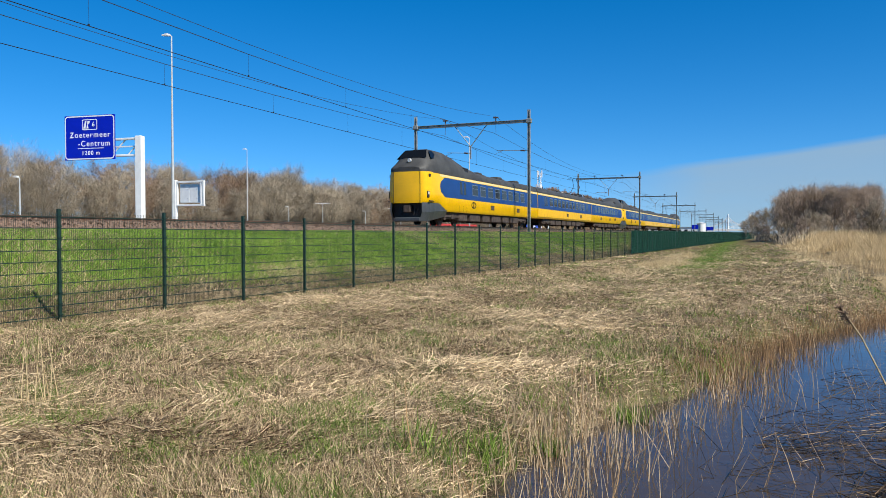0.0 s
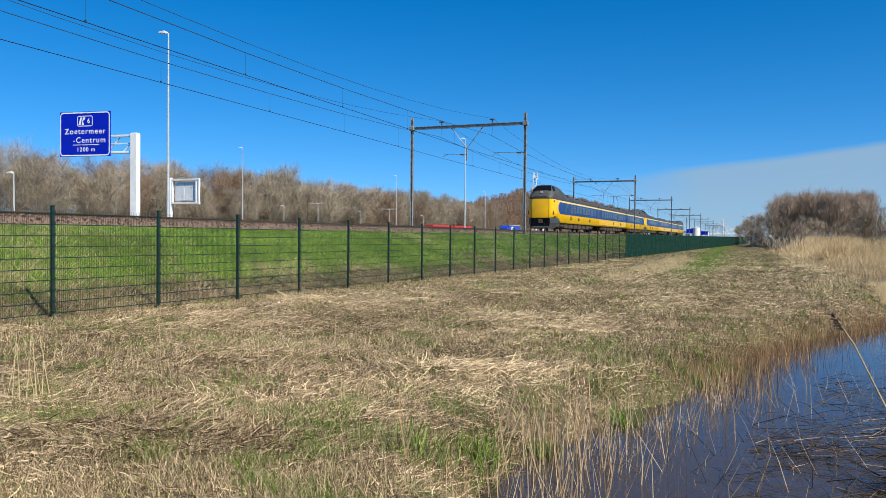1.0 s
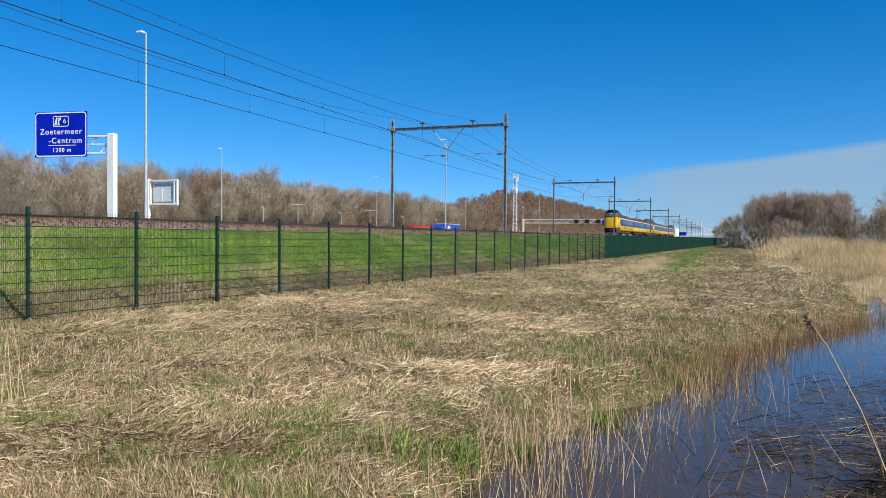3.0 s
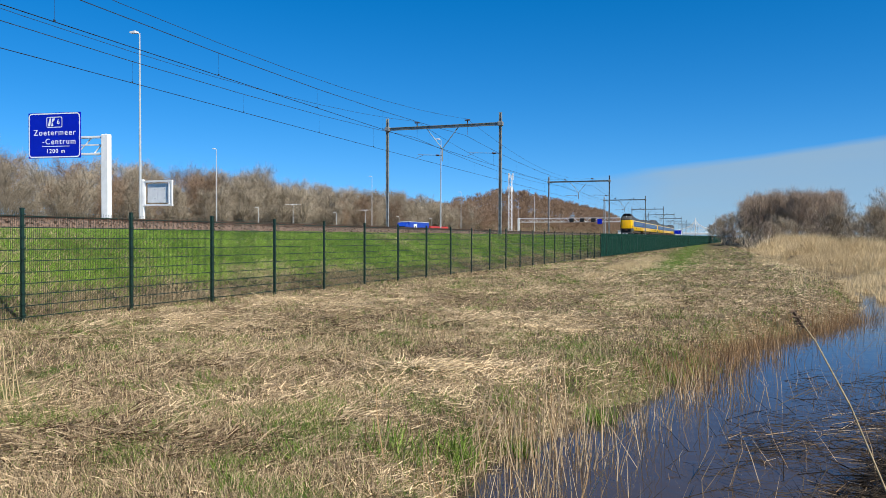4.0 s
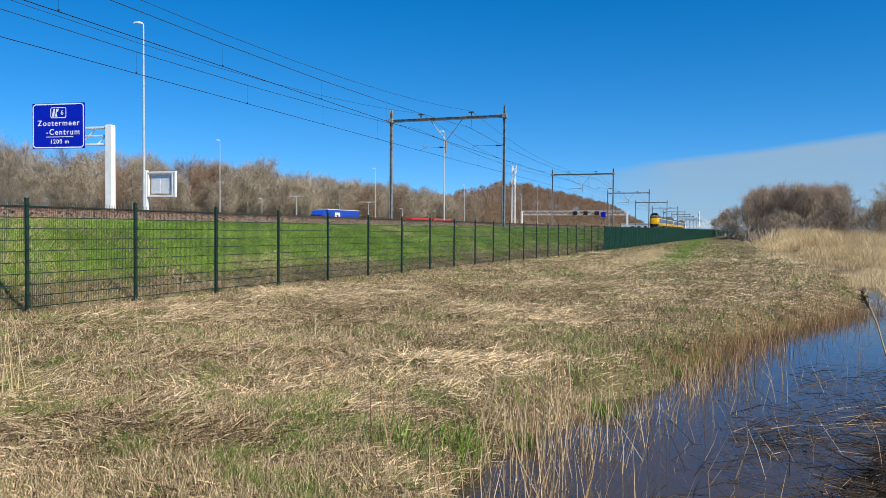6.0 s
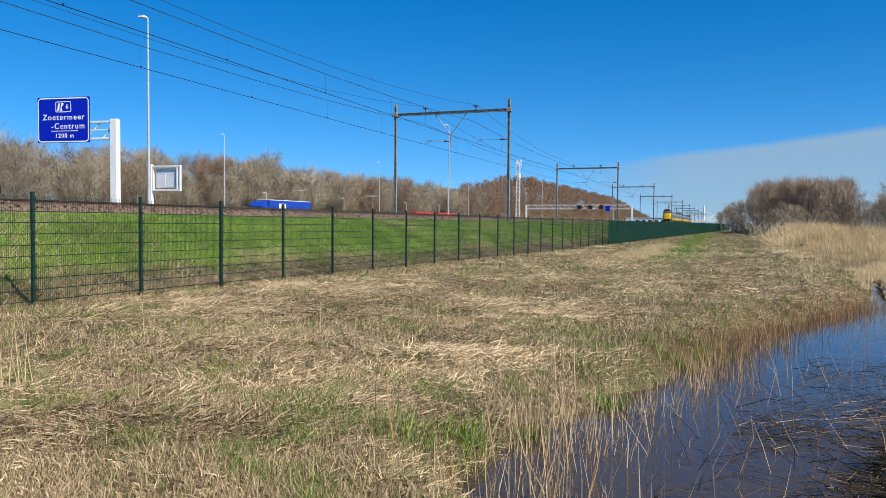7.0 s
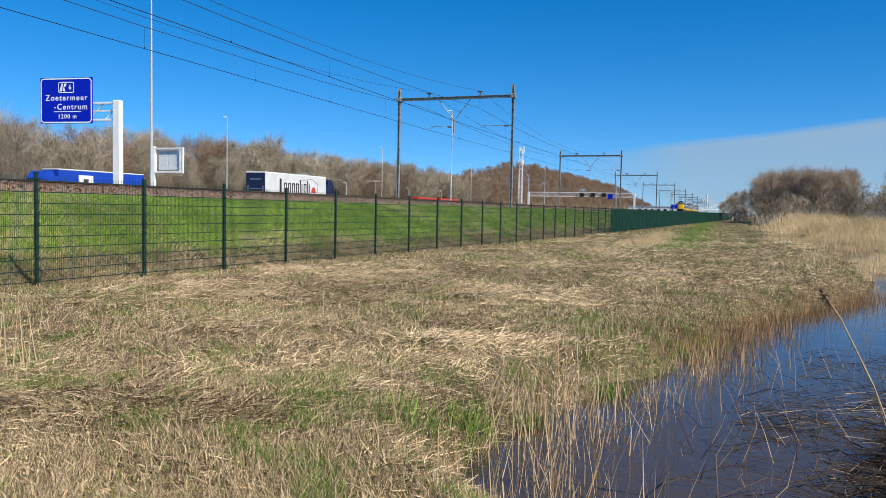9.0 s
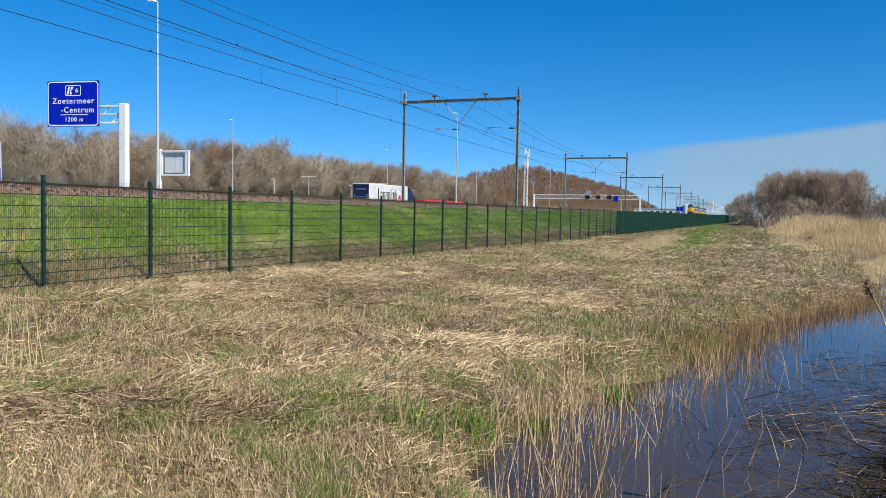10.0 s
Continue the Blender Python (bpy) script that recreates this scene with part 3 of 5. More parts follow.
    # emblem as a plain shape
    if cab:
        for sg in (-1, 1):
            e = Shape()
            for k in range(10):
                a0, a1 = k * 0.628, (k + 1) * 0.628
                e.tube((sg * 1.415, Y(7.6 + 0.42 * math.cos(a0)), 1.40 + 0.2 * math.sin(a0)), (sg * 1.415, Y(7.6 + 0.42 * math.cos(a1)), 1.40 + 0.2 * math.sin(a1)), 0.03, n=4)
            e.box(sg * 1.416, Y(7.6), 1.40, 0.02, 0.12, 0.36)
            part("emblem", e, BLACK, c, "small dark emblem")
    # underframe
    u = Shape().box(0, CAR / 2, 0.80, 2.3, CAR - 5.5, 0.16)
    for k in range(6):
        u.box(0, 6.2 + k * 2.3, 0.55, 2.4, 1.5 + 0.5 * (k % 2), 0.48, 0.04)
    part("underframe", u, UNDER, c, "brown dusty underframe boxes")
    for y in (4.4, CAR - 4.4):
        bogie(y, c)
    # roof gear
    for k in range(5):
        part("roof_vent", Shape().box(0.25 * (-1) ** k, Y(11.2 + k * 2.3), 3.78, 0.7, 1.0, 0.22, 0.06), ROOF, c)
    if not cab or flip:
        part("gangway", Shape().box(0, 0.1, 2.1, 1.6, 0.6, 2.2, 0.05), BLACK, c, "black rubber gangway")
    if cab:
        gl = 0.012
        # windscreen and side lights of the raised cabin
        q = Shape().add([(-0.90, Y(0.83), 4.02), (0.90, Y(0.83), 4.02), (0.70, Y(1.32), 4.53), (-0.70, Y(1.32), 4.53)], [(0, 1, 2, 3)])
        part("windscreen", q, DARK_GLASS, c, "dark raked windscreen")
        for sg in (-1, 1):
            for a, b in ((1.02, 1.85), (1.98, 2.75)):
                q = Shape().add([(sg * 1.12, Y(a), 3.98), (sg * 1.17, Y(b + 0.25), 3.98), (sg * 0.82, Y(b), 4.47), (sg * 0.80, Y(a + 0.35), 4.47)], [(0, 1, 2, 3)])
                part("cab_window", q, DARK_GLASS, c)
            part("roof_hatch", Shape().box(sg * 1.10, Y(6.6), 3.62, 0.3, 0.75, 0.4, 0.02), BLACK, c)
            lampz = Shape().box(sg * 1.24, Y(0.33), 1.80, 0.10, 0.24, 0.42, 0.04)
            hl = part("headlight_housing", lampz, BLACK, c)
            part("headlight", Shape().box(sg * 1.285, Y(0.31), 1.88, 0.02, 0.13, 0.16, 0.004), LAMP_WHITE, hl)
            part("marker_lamp", Shape().box(sg * 1.27, Y(0.5), 2.92, 0.05, 0.26, 0.18, 0.02), BLACK, c)
            part("seam", Shape().box(sg * 0.86, Y(0.0), 2.25, 0.03, 0.015, 1.85), BLACK, c)
            part("step", Shape().box(sg * 1.33, Y(0.6), 1.42, 0.08, 0.6, 0.05), BLACK, c)
        part("top_lamp", Shape().tube((0, Y(0.48), 3.84), (0, Y(0.36), 3.82), 0.11, n=14), LAMP_WHITE, c, "round top headlamp")
        # skirt with the coupler opening
        s = Shape()
        rr = []
        for ss, hh, z0, z1 in ((3.0, 1.33, 0.55, 1.30), (1.8, 1.36, 0.40, 1.32), (1.0, 1.34, 0.30, 1.32), (0.5, 1.27, 0.24, 1.32), (0.2, 1.15, 0.22, 1.32), (0.02, 0.95, 0.22, 1.32)):
            rr.append([(hh, Y(ss), z1), (hh + 0.02, Y(ss), (z0 + z1) / 2), (hh - 0.16, Y(ss), z0), (hh - 0.34, Y(ss), z0)])
        s.loft(rr)
        s.loft([[(-x, y, z) for x, y, z in r] for r in rr])
        s.box(0, Y(0.12), 0.34, 1.7, 0.24, 0.26, 0.06)
        part("skirt", s, SKIRT, c, "rounded dark grey skirt and plough")
        part("coupler_recess", Shape().box(0, Y(0.75), 0.86, 2.1, 0.7, 0.85), BLACK, c)
        cp = part("coupler", Shape().box(0, Y(0.12), 0.95, 0.42, 0.35, 0.40, 0.04).tube((0, Y(0.2), 0.95), (0, Y(0.8), 0.95), 0.12, n=10), UNDER, c, "rusty automatic coupler")
        for dx in (-0.55, 0.45, 0.68):
            part("hose", Shape().tube((dx, Y(0.25), 1.2), (dx * 0.8, Y(0.2), 0.6), 0.035, n=6), BLACK, cp)
    if kind == "power":
        p = part("pantograph", Shape().box(0, 21.5, 3.85, 1.3, 1.6, 0.25).tube((0.5, 20.8, 4.0), (0.35, 22.2, 4.9), 0.03, n=6).tube((-0.5, 20.8, 4.0), (-0.35, 22.2, 4.9), 0.03, n=6)
                 .tube((0.35, 22.2, 4.9), (0.2, 21.0, 5.72), 0.025, n=6).tube((-0.35, 22.2, 4.9), (-0.2, 21.0, 5.72), 0.025, n=6), BLACK, c, "raised pantograph")
        part("collector_strip", Shape().box(0, 21.0, 5.75, 1.5, 0.25, 0.05, 0.01), BLACK, p)
    return c


TRAIN = []


def train():
    lab = "yellow and blue train carriage with a dark grey roof"
    tail = carriage("tail", "cab_carriage", "yellow and blue cab carriage with a raised driver's cabin")
    mid = carriage("plain", "carriage", lab)
    power = carriage("power", "carriage", "yellow and blue train carriage with a raised pantograph")
    head = carriage("head", "cab_carriage", "yellow and blue cab carriage with a raised driver's cabin")
    TRAIN.append((tail, 0.0))
    TRAIN.append((power, CAR))
    TRAIN.append((head, 2 * CAR))
    y = 3 * CAR + 0.3
    TRAIN.append((copy_thing(tail, Matrix()), y))
    TRAIN.append((mid, y + CAR))
    TRAIN.append((copy_thing(power, Matrix()), y + 2 * CAR))
    TRAIN.append((copy_thing(head, Matrix()), y + 3 * CAR))


train()


# ---- motorway ----
ROAD_Z = 1.55


def strip(name, x0, x1, z, mat, label, cat):
    ob = sheet(name, np.linspace(x0, x1, 5), axis([(-400, 900, 50)]), lambda X, Y: X * 0 + z, mat)
    return tagged(ob, label, cat, kind="structure")


def motorway():
    strip("road_near", -62, -45.8, ROAD_Z, ASPHALT, "dark asphalt motorway carriageway", "road")
    strip("road_far", -84, -68, ROAD_Z, ASPHALT, "dark asphalt motorway carriageway beyond the central verge", "road")
    for x in (-48.2, -61.4, -68.6, -81.6):
        ob = sheet("road_marking", np.array([x - 0.1, x + 0.1]), axis([(-200, 600, 100)]), lambda X, Y: X * 0 + ROAD_Z + 0.004, SIGN_WHITE)
        tagged(ob, "solid white edge line on the motorway", "road marking", kind="structure")
    for x in (-64.0, -66.0, -44.9):
        g = thing("guard_rail", "galvanised steel motorway guard rail on short posts", "guard rail", "guard rails")
        s = Shape()
        pr = [(0.0, 0.45), (0.04, 0.52), (0.0, 0.60), (0.04, 0.68), (0.0, 0.75), (-0.01, 0.75), (-0.01, 0.45)]
        s.loft([[(x + a, y, ROAD_Z + b) for a, b in pr] for y in (-100, 600)], closed=True, caps=True)
        part("beam", s, POLE, g)
        pm = Shape().box(0, 0, 0.35, 0.06, 0.1, 0.7).mesh("guard_post", POLE)
        for i in range(40):
            o = part("guard_post", pm, POLE, g)
            o.location = (x - 0.05, 20 + i * 4, ROAD_Z - 0.05)


motorway()


def text_mesh(body, size, mat, name):
    cu = bpy.data.curves.new(name, "FONT")
    cu.body, cu.size, cu.extrude, cu.align_x, cu.align_y = body, size, 0.006, "CENTER", "CENTER"
    cu.space_character = 1.22
    cu.offset = 0.004
    ob = bpy.data.objects.new(name, cu)
    scene.collection.objects.link(ob)
    dg = bpy.context.evaluated_depsgraph_get()
    me = bpy.data.meshes.new_from_object(ob.evaluated_get(dg))
    bpy.data.objects.remove(ob)
    me.materials.clear()
    me.materials.append(mat)
    me.name = name
    return me


def rounded(cx, cz, w, h, r, y, n=6):
    pts = []
    for sx_, sz_, a0 in ((1, 1, 0), (-1, 1, 90), (-1, -1, 180), (1, -1, 270)):
        for i in range(n + 1):
            a = radians(a0 + 90 * i / n)
            pts.append((cx + sx_ * (w / 2 - r) + r * math.cos(a), y, cz + sz_ * (h / 2 - r) + r * math.sin(a)))
    return pts


def frame_ring(s, cx, cz, w, h, r, t, y):
    a, b = rounded(cx, cz, w, h, r, y), rounded(cx, cz, w - 2 * t, h - 2 * t, max(r - t, 0.02), y)
    n = len(a)
    s.add(a + b, [(i, (i + 1) % n, n + (i + 1) % n, n + i) for i in range(n)])
    return s


def exit_sign():
    g = thing("motorway_sign", "blue motorway exit sign on a white cantilever mast", "road sign", at=Matrix.Translation((-44.42, 45.3, 0)) @ pose(0, 0, 0, 0, 0, 8) @ Matrix.Translation((44.42, -45.3, 0)))
    y = 45.3
    cx, cz, w, h = -48.73, 9.73, 4.69, 3.54
    m = part("mast", Shape().box(-44.42, y, 5.6, 0.62, 0.5, 8.3, 0.05), WHITE, g, "white box-section mast")
    part("base_plate", Shape().box(-44.42, y, 1.5, 1.3, 1.2, 0.3, 0.03), CONCRETE, m)
    s = Shape()
    for z in (9.55, 8.25):
        s.box(-47.5, y, z, 5.6, 0.28, 0.16, 0.02)
    for k in range(4):
        x = -50.0 + k * 1.5
        s.tube((x, y, 8.3), (x + 1.3, y, 9.5), 0.05, n=6)
    s.box(-45.6, y, 8.95, 2.0, 0.12, 0.10)
    part("cantilever_arm", s, WHITE, g)
    p = part("panel", Shape().box(cx, y - 0.35, cz, w, 0.08, h, 0.01), SIGN_BLUE, g, "blue panel with white lettering")
    s = frame_ring(Shape(), cx, cz, w - 0.08, h - 0.08, 0.3, 0.09, y - 0.396)
    part("border", s, SIGN_WHITE, p)
    s = frame_ring(Shape(), cx + 0.02, cz + 1.02, 1.42, 0.84, 0.14, 0.06, y - 0.398)
    part("exit_box", s, SIGN_WHITE, p)
    s = Shape()
    q = y - 0.398
    s.add([(cx - 0.58, q, cz + 0.72), (cx - 0.36, q, cz + 0.72), (cx - 0.26, q, cz + 1.32), (cx - 0.40, q, cz + 1.32)], [(0, 1, 2, 3)])
    s.add([(cx - 0.28, q, cz + 0.72), (cx - 0.06, q, cz + 0.72), (cx - 0.16, q, cz + 1.02), (cx + 0.02, q, cz + 1.14), (cx + 0.06, q, cz + 1.32), (cx - 0.18, q, cz + 1.30), (cx - 0.20, q, cz + 1.1)], [(0, 1, 2, 3, 4, 5, 6)])
    part("exit_symbol", s, SIGN_WHITE, p)
    for body, size, x, z in (("6", 0.52, cx + 0.36, cz + 1.02), ("Zoetermeer", 0.63, cx + 0.02, cz + 0.20), ("-Centrum", 0.63, cx + 0.42, cz - 0.50), ("1200 m", 0.47, cx + 0.1, cz - 1.24)):
        t = part("lettering", text_mesh(body, size, SIGN_WHITE, "lettering"), SIGN_WHITE, p)
        t.matrix_local = pose(x, y - 0.398, z, 90, 0, 0)
    part("rule", Shape().box(cx + 0.12, y - 0.398, cz - 0.86, 2.45, 0.01, 0.05), SIGN_WHITE, p)


exit_sign()


def lane_board():
    g = thing("matrix_board", "white framed motorway matrix board seen from behind", "road sign", at=pose(-64.4, 71.3, ROAD_Z))
    part("post", Shape().box(0, 0, 3.5, 0.42, 0.42, 7.1, 0.03), WHITE, g)
    s = Shape()
    for z in (6.78, 3.98):
        s.box(2.25, 0, z, 4.3, 0.28, 0.22, 0.02)
    for x in (0.3, 3.9, 4.28):
        s.box(x, 0, 5.38, 0.2, 0.26, 2.8, 0.02)
    part("frame", s, WHITE, g)
    b = part("cabinet", Shape().box(2.1, 0.36, 5.4, 3.0, 0.5, 2.3, 0.03), WHITE, g, "white cabinet with two rear doors")
    for x in (1.38, 2.82):
        d = part("cabinet_door", Shape().box(x, 0.09, 5.34, 1.34, 0.05, 2.0, 0.01), WHITE, b)
        for z in (4.8, 5.9):
            part("hinge", Shape().box(x + 0.4, 0.05, z, 0.16, 0.04, 0.08), POLE, d)


lane_board()


def lamp_post(height, double=False):
    g = thing("street_lamp", "tall slim grey lamp post with a flat lantern", "street lamp", "motorway lamps")
    part("pole", Shape().tube((0, 0, 0), (0, 0, height), 0.13, 0.06, 10), POLE, g)
    part("base", Shape().tube((0, 0, 0), (0, 0, 1.2), 0.17, 0.17, 10), POLE, g)
    for sg in ((-1, 1) if double else (-1,)):
        s = Shape().loft([[(0.25 * sg + 0.1, -0.12, height), (0.25 * sg + 0.1, 0.12, height), (0.25 * sg + 0.1, 0.1, height + 0.12), (0.25 * sg + 0.1, -0.1, height + 0.12)],
                          [(-0.15 + sg * 0.2, -0.2, height + 0.02), (-0.15 + sg * 0.2, 0.2, height + 0.02), (-0.15 + sg * 0.2, 0.16, height + 0.22), (-0.15 + sg * 0.2, -0.16, height + 0.22)],
                          [(sg * 0.95, -0.14, height + 0.08), (sg * 0.95, 0.14, height + 0.08), (sg * 0.95, 0.1, height + 0.2), (sg * 0.95, -0.1, height + 0.2)]], closed=True, caps=True)
        if double:
            s.tube((0, 0, height - 0.05), (sg * 1.4, 0, height + 0.1), 0.05, n=6)
            s.box(sg * 1.7, 0, height + 0.12, 0.9, 0.3, 0.14, 0.04)
        part("lantern", s, LAMP_WHITE, g, "pale lantern")
    return g


def lamps():
    tall = lamp_post(17.4)
    tall.location = (-45.6, 50.2, 1.5)
    for x, y in ((-45.6, 123), (-71, 303), (-92.5, 48), (-92.5, 122.5), (-92.5, 193), (-92.5, 272), (-45.6, 330), (-92.5, 360)):
        copy_thing(tall, pose(x, y, 1.5))
    dbl = lamp_post(8.4, True)
    dbl.location = (-100, 163, 1.3)
    tagged(dbl, "grey twin-armed lamp post at the edge of the wood", group="service road lamps")
    copy_thing(dbl, pose(-100, 204, 1.3))
    low = lamp_post(7.0)
    low.location = (-97, 76, 1.3)
    low.scale = (1.28, 1.28, 1.28)
    tagged(low, "short grey lamp post at the edge of the wood", group="service road lamps")
    for x, y in ((-98, 145), (-98, 182), (-98, 225), (-98, 255)):
        copy_thing(low, pose(x, y, 1.3)).scale = (1, 1, 1)


lamps()


def gantry():
    g = thing("sign_gantry", "white lattice sign gantry over the motorway", "sign gantry")
    y, z0, z1 = 388.0, 9.6, 11.6
    for x in (-44.5, -99.5):
        part("leg", Shape().box(x, y, 6.4, 0.9, 0.9, 10.4, 0.05), WHITE, g)
    s = Shape()
    for z in (z0, z1):
        s.box(-72, y, z, 55, 0.3, 0.35)
    n = 26
    for k in range(n):
        a, b = -99 + k * 54 / n, -99 + (k + 1) * 54 / n
        s.tube((a, y, z0 if k % 2 else z1), (b, y, z1 if k % 2 else z0), 0.13, n=4)
    part("truss", s, WHITE, g)
    for x in (-71.0, -65.5, -59.8):
        part("signal_box", Shape().box(x, y - 0.6, 10.5, 2.3, 0.5, 2.0, 0.05), BLACK, g, "black lane signal box")
    part("direction_sign", Shape().box(-56.5, y - 0.6, 9.8, 2.4, 0.2, 2.6), SIGN_BLUE, g, "blue direction sign")


gantry()


def mast():
    g = thing("radio_mast", "slender white lattice radio mast with antennas", "radio mast")
    x0, y0, H = -99, 369, 33.0
    corner = [(-0.9, -0.9), (0.9, -0.9), (0.9, 0.9), (-0.9, 0.9)]
    s = Shape()
    for a, b in corner:
        s.tube((x0 + a, y0 + b, 1), (x0 + a * 0.75, y0 + b * 0.75, H), 0.12, n=5)
    for k in range(14):
        z, zz = 1 + k * 2.25, 1 + (k + 1) * 2.25
        for i in range(4):
            (a, b), (c_, d) = corner[i], corner[(i + 1) % 4]
            s.tube((x0 + a, y0 + b, z), (x0 + c_ * 0.9, y0 + d * 0.9, zz), 0.07, n=4)
    part("lattice", s, WHITE, g)
    for i in range(3):
        a = i * 2.1
        part("antenna", Shape().box(x0 + 1.3 * math.cos(a), y0 + 1.3 * math.sin(a), H - 0.6, 0.5, 0.5, 3.4, 0.05), WHITE, g)
        part("antenna", Shape().box(x0 + 1.3 * math.cos(a + 1), y0 + 1.3 * math.sin(a + 1), H - 7, 0.5, 0.5, 2.6, 0.05), WHITE, g)


mast()


# ---- lorries ----
def wheel_part(g, x, y, r=0.5):
    w = part("wheel", Shape().tube((x - 0.15, y, r), (x + 0.15, y, r), r, n=20), BLACK, g)
    part("rim", Shape().tube((x - 0.16, y, r), (x + 0.16, y, r), r * 0.55, n=12), POLE, w)


def lorry(name, label, cab_mat, box_mat, rear_mat, low_box):
    """Faces +y; the trailer's tail is at y=0, its near side at x=+1.27."""
    g = thing(name, label, "lorry")
    L = 13.6
    top = 4.05
    part("trailer_body", Shape().box(0, L / 2, (top + 1.1) / 2, 2.54, L, top - 1.1, 0.03), box_mat, g)
    part("top_rail", Shape().box(0, L / 2, top + 0.02, 2.58, L + 0.04, 0.14, 0.02), WHITE if not low_box else LAMP_WHITE, g)
    for sg in (-1, 1):
        part("corner_post", Shape().box(sg * 1.275, L - 0.12, 2.6, 0.03, 0.2, 2.9, 0.01), box_mat, g)
        part("corner_post", Shape().box(sg * 1.275, 0.12, 2.6, 0.03, 0.2, 2.9, 0.01), box_mat, g)
        part("side_rail", Shape().box(sg * 1.24, L / 2, 0.98, 0.08, L - 0.2, 0.2, 0.02), UNDER, g)
        if low_box:
            pl = part("placard", Shape().box(sg * 1.285, 9.6, 2.95, 0.012, 2.2, 1.1), SIGN_WHITE, g, "white square placard")
            part("placard_mark", Shape().box(sg * 1.293, 9.6, 2.75, 0.01, 0.8, 0.6, 0.004), UNDER, pl)
    if not low_box:
        rd = part("rear_doors", Shape().box(0, -0.03, 2.55, 2.5, 0.08, 2.85, 0.01), rear_mat, g, "navy rear doors with pale lettering bars")
        for z, w in ((3.30, 1.5), (2.2, 1.5), (1.7, 1.2)):
            part("lettering_bar", Shape().box(0, -0.08, z, w, 0.02, 0.22 if z > 3 else 0.12), PANE_FRAME, rd)
        for x in (-1.0, 1.0):
            part("lettering_bar", Shape().box(x, -0.08, 2.2, 0.22, 0.02, 0.7), PANE_FRAME, rd)
        # company mark drawn as plain upright bars, hexagon outline and red dot
        for sg in (-1, 1):
            mk = part("lettering_bars", Shape().box(sg * 1.279, 3.1, 2.62, 0.012, 0.42, 1.75, 0.004), BLACK, g, "tall black lettering drawn as bars")
            for k, (yy, hh) in enumerate(((4.1, 0.9), (5.0, 0.9), (5.85, 0.9), (6.75, 0.9), (7.6, 1.45), (8.5, 0.9), (9.3, 1.45))):
                ob_ = Shape()
                if hh > 1:
                    ob_.box(sg * 1.279, yy - 0.2, 2.62, 0.012, 0.22, 1.75)
                    ob_.box(sg * 1.279, yy + 0.18, 2.40, 0.012, 0.2, 1.3)
                else:
                    ob_.box(sg * 1.279, yy - 0.22, 2.40, 0.012, 0.2, 1.3)
                    ob_.box(sg * 1.279, yy + 0.22, 2.40, 0.012, 0.2, 1.3)
                    ob_.box(sg * 1.279, yy, 2.97, 0.012, 0.26, 0.16)
                part("lettering_bar", ob_, BLACK, mk)
            hexs = Shape()
            pts = [(7.0, 3.35), (10.0, 3.7), (11.6, 3.1), (11.5, 2.0)]
            for (a, b), (c_, d) in zip(pts, pts[1:]):
                hexs.tube((sg * 1.28, a, b), (sg * 1.28, c_, d), 0.03, n=4)
            part("outline_mark", hexs, PANE_FRAME, mk)
            part("red_mark", Shape().add([(sg * 1.281, 9.9, 2.0), (sg * 1.281, 11.1, 2.0), (sg * 1.281, 10.9, 2.55), (sg * 1.281, 10.5, 2.75), (sg * 1.281, 10.1, 2.5)], [(0, 1, 2, 3, 4)]), RED, mk)
    # tractor
    cab = Shape()
    prof = [(L + 0.55, 1.0), (L + 0.55, 3.55), (L + 0.75, 3.85), (L + 1.6, 3.75), (L + 2.25, 2.9), (L + 2.5, 2.1), (L + 2.55, 0.55), (L + 0.55, 0.55)]
    n = len(prof)
    cab.loft([[(sx_ * w, y, z) for y, z in prof] for sx_, w in ((-1, 1.16), (-1, 1.24), (1, 1.24), (1, 1.16))][1:3], closed=True, caps=True)
    cb = part("cab", cab, cab_mat, g, "glossy lorry cab")
    for sg in (-1, 1):
        part("side_window", Shape().box(sg * 1.245, L + 1.85, 2.45, 0.02, 0.75, 0.6, 0.006), GLASS, cb)
        part("mirror", Shape().box(sg * 1.45, L + 2.35, 2.5, 0.16, 0.12, 0.6, 0.03), BLACK, cb)
        part("fairing", Shape().box(sg * 1.2, L + 0.25, 2.1, 0.06, 0.6, 2.2, 0.02), cab_mat, cb)
    part("windscreen", Shape().add([(-1.1, L + 2.3, 2.9), (1.1, L + 2.3, 2.9), (1.1, L + 2.54, 2.1), (-1.1, L + 2.54, 2.1)], [(0, 1, 2, 3)]), GLASS, cb)
    part("chassis", Shape().box(0, L - 1.0, 0.8, 0.9, 7.0, 0.25).box(0, 3.4, 0.85, 1.0, 6.5, 0.25), BLACK, g)
    for sg in (-1, 1):
        for y in (2.2, 3.5, 4.8, L - 1.2, L + 1.7):
            wheel_part(g, sg * 1.08, y)
    part("mud_flap", Shape().box(0, 0.25, 0.7, 2.4, 0.05, 0.5), BLACK, g)
    return g


white_lorry = lorry("box_lorry", "white box trailer with black lettering bars behind a navy cab", NAVY, TRAILER_WHITE, NAVY, False)
blue_lorry = lorry("tarpaulin_lorry", "bright blue lorry with a blue trailer and white placard", LORRY_BLUE, LORRY_BLUE, LORRY_BLUE, True)


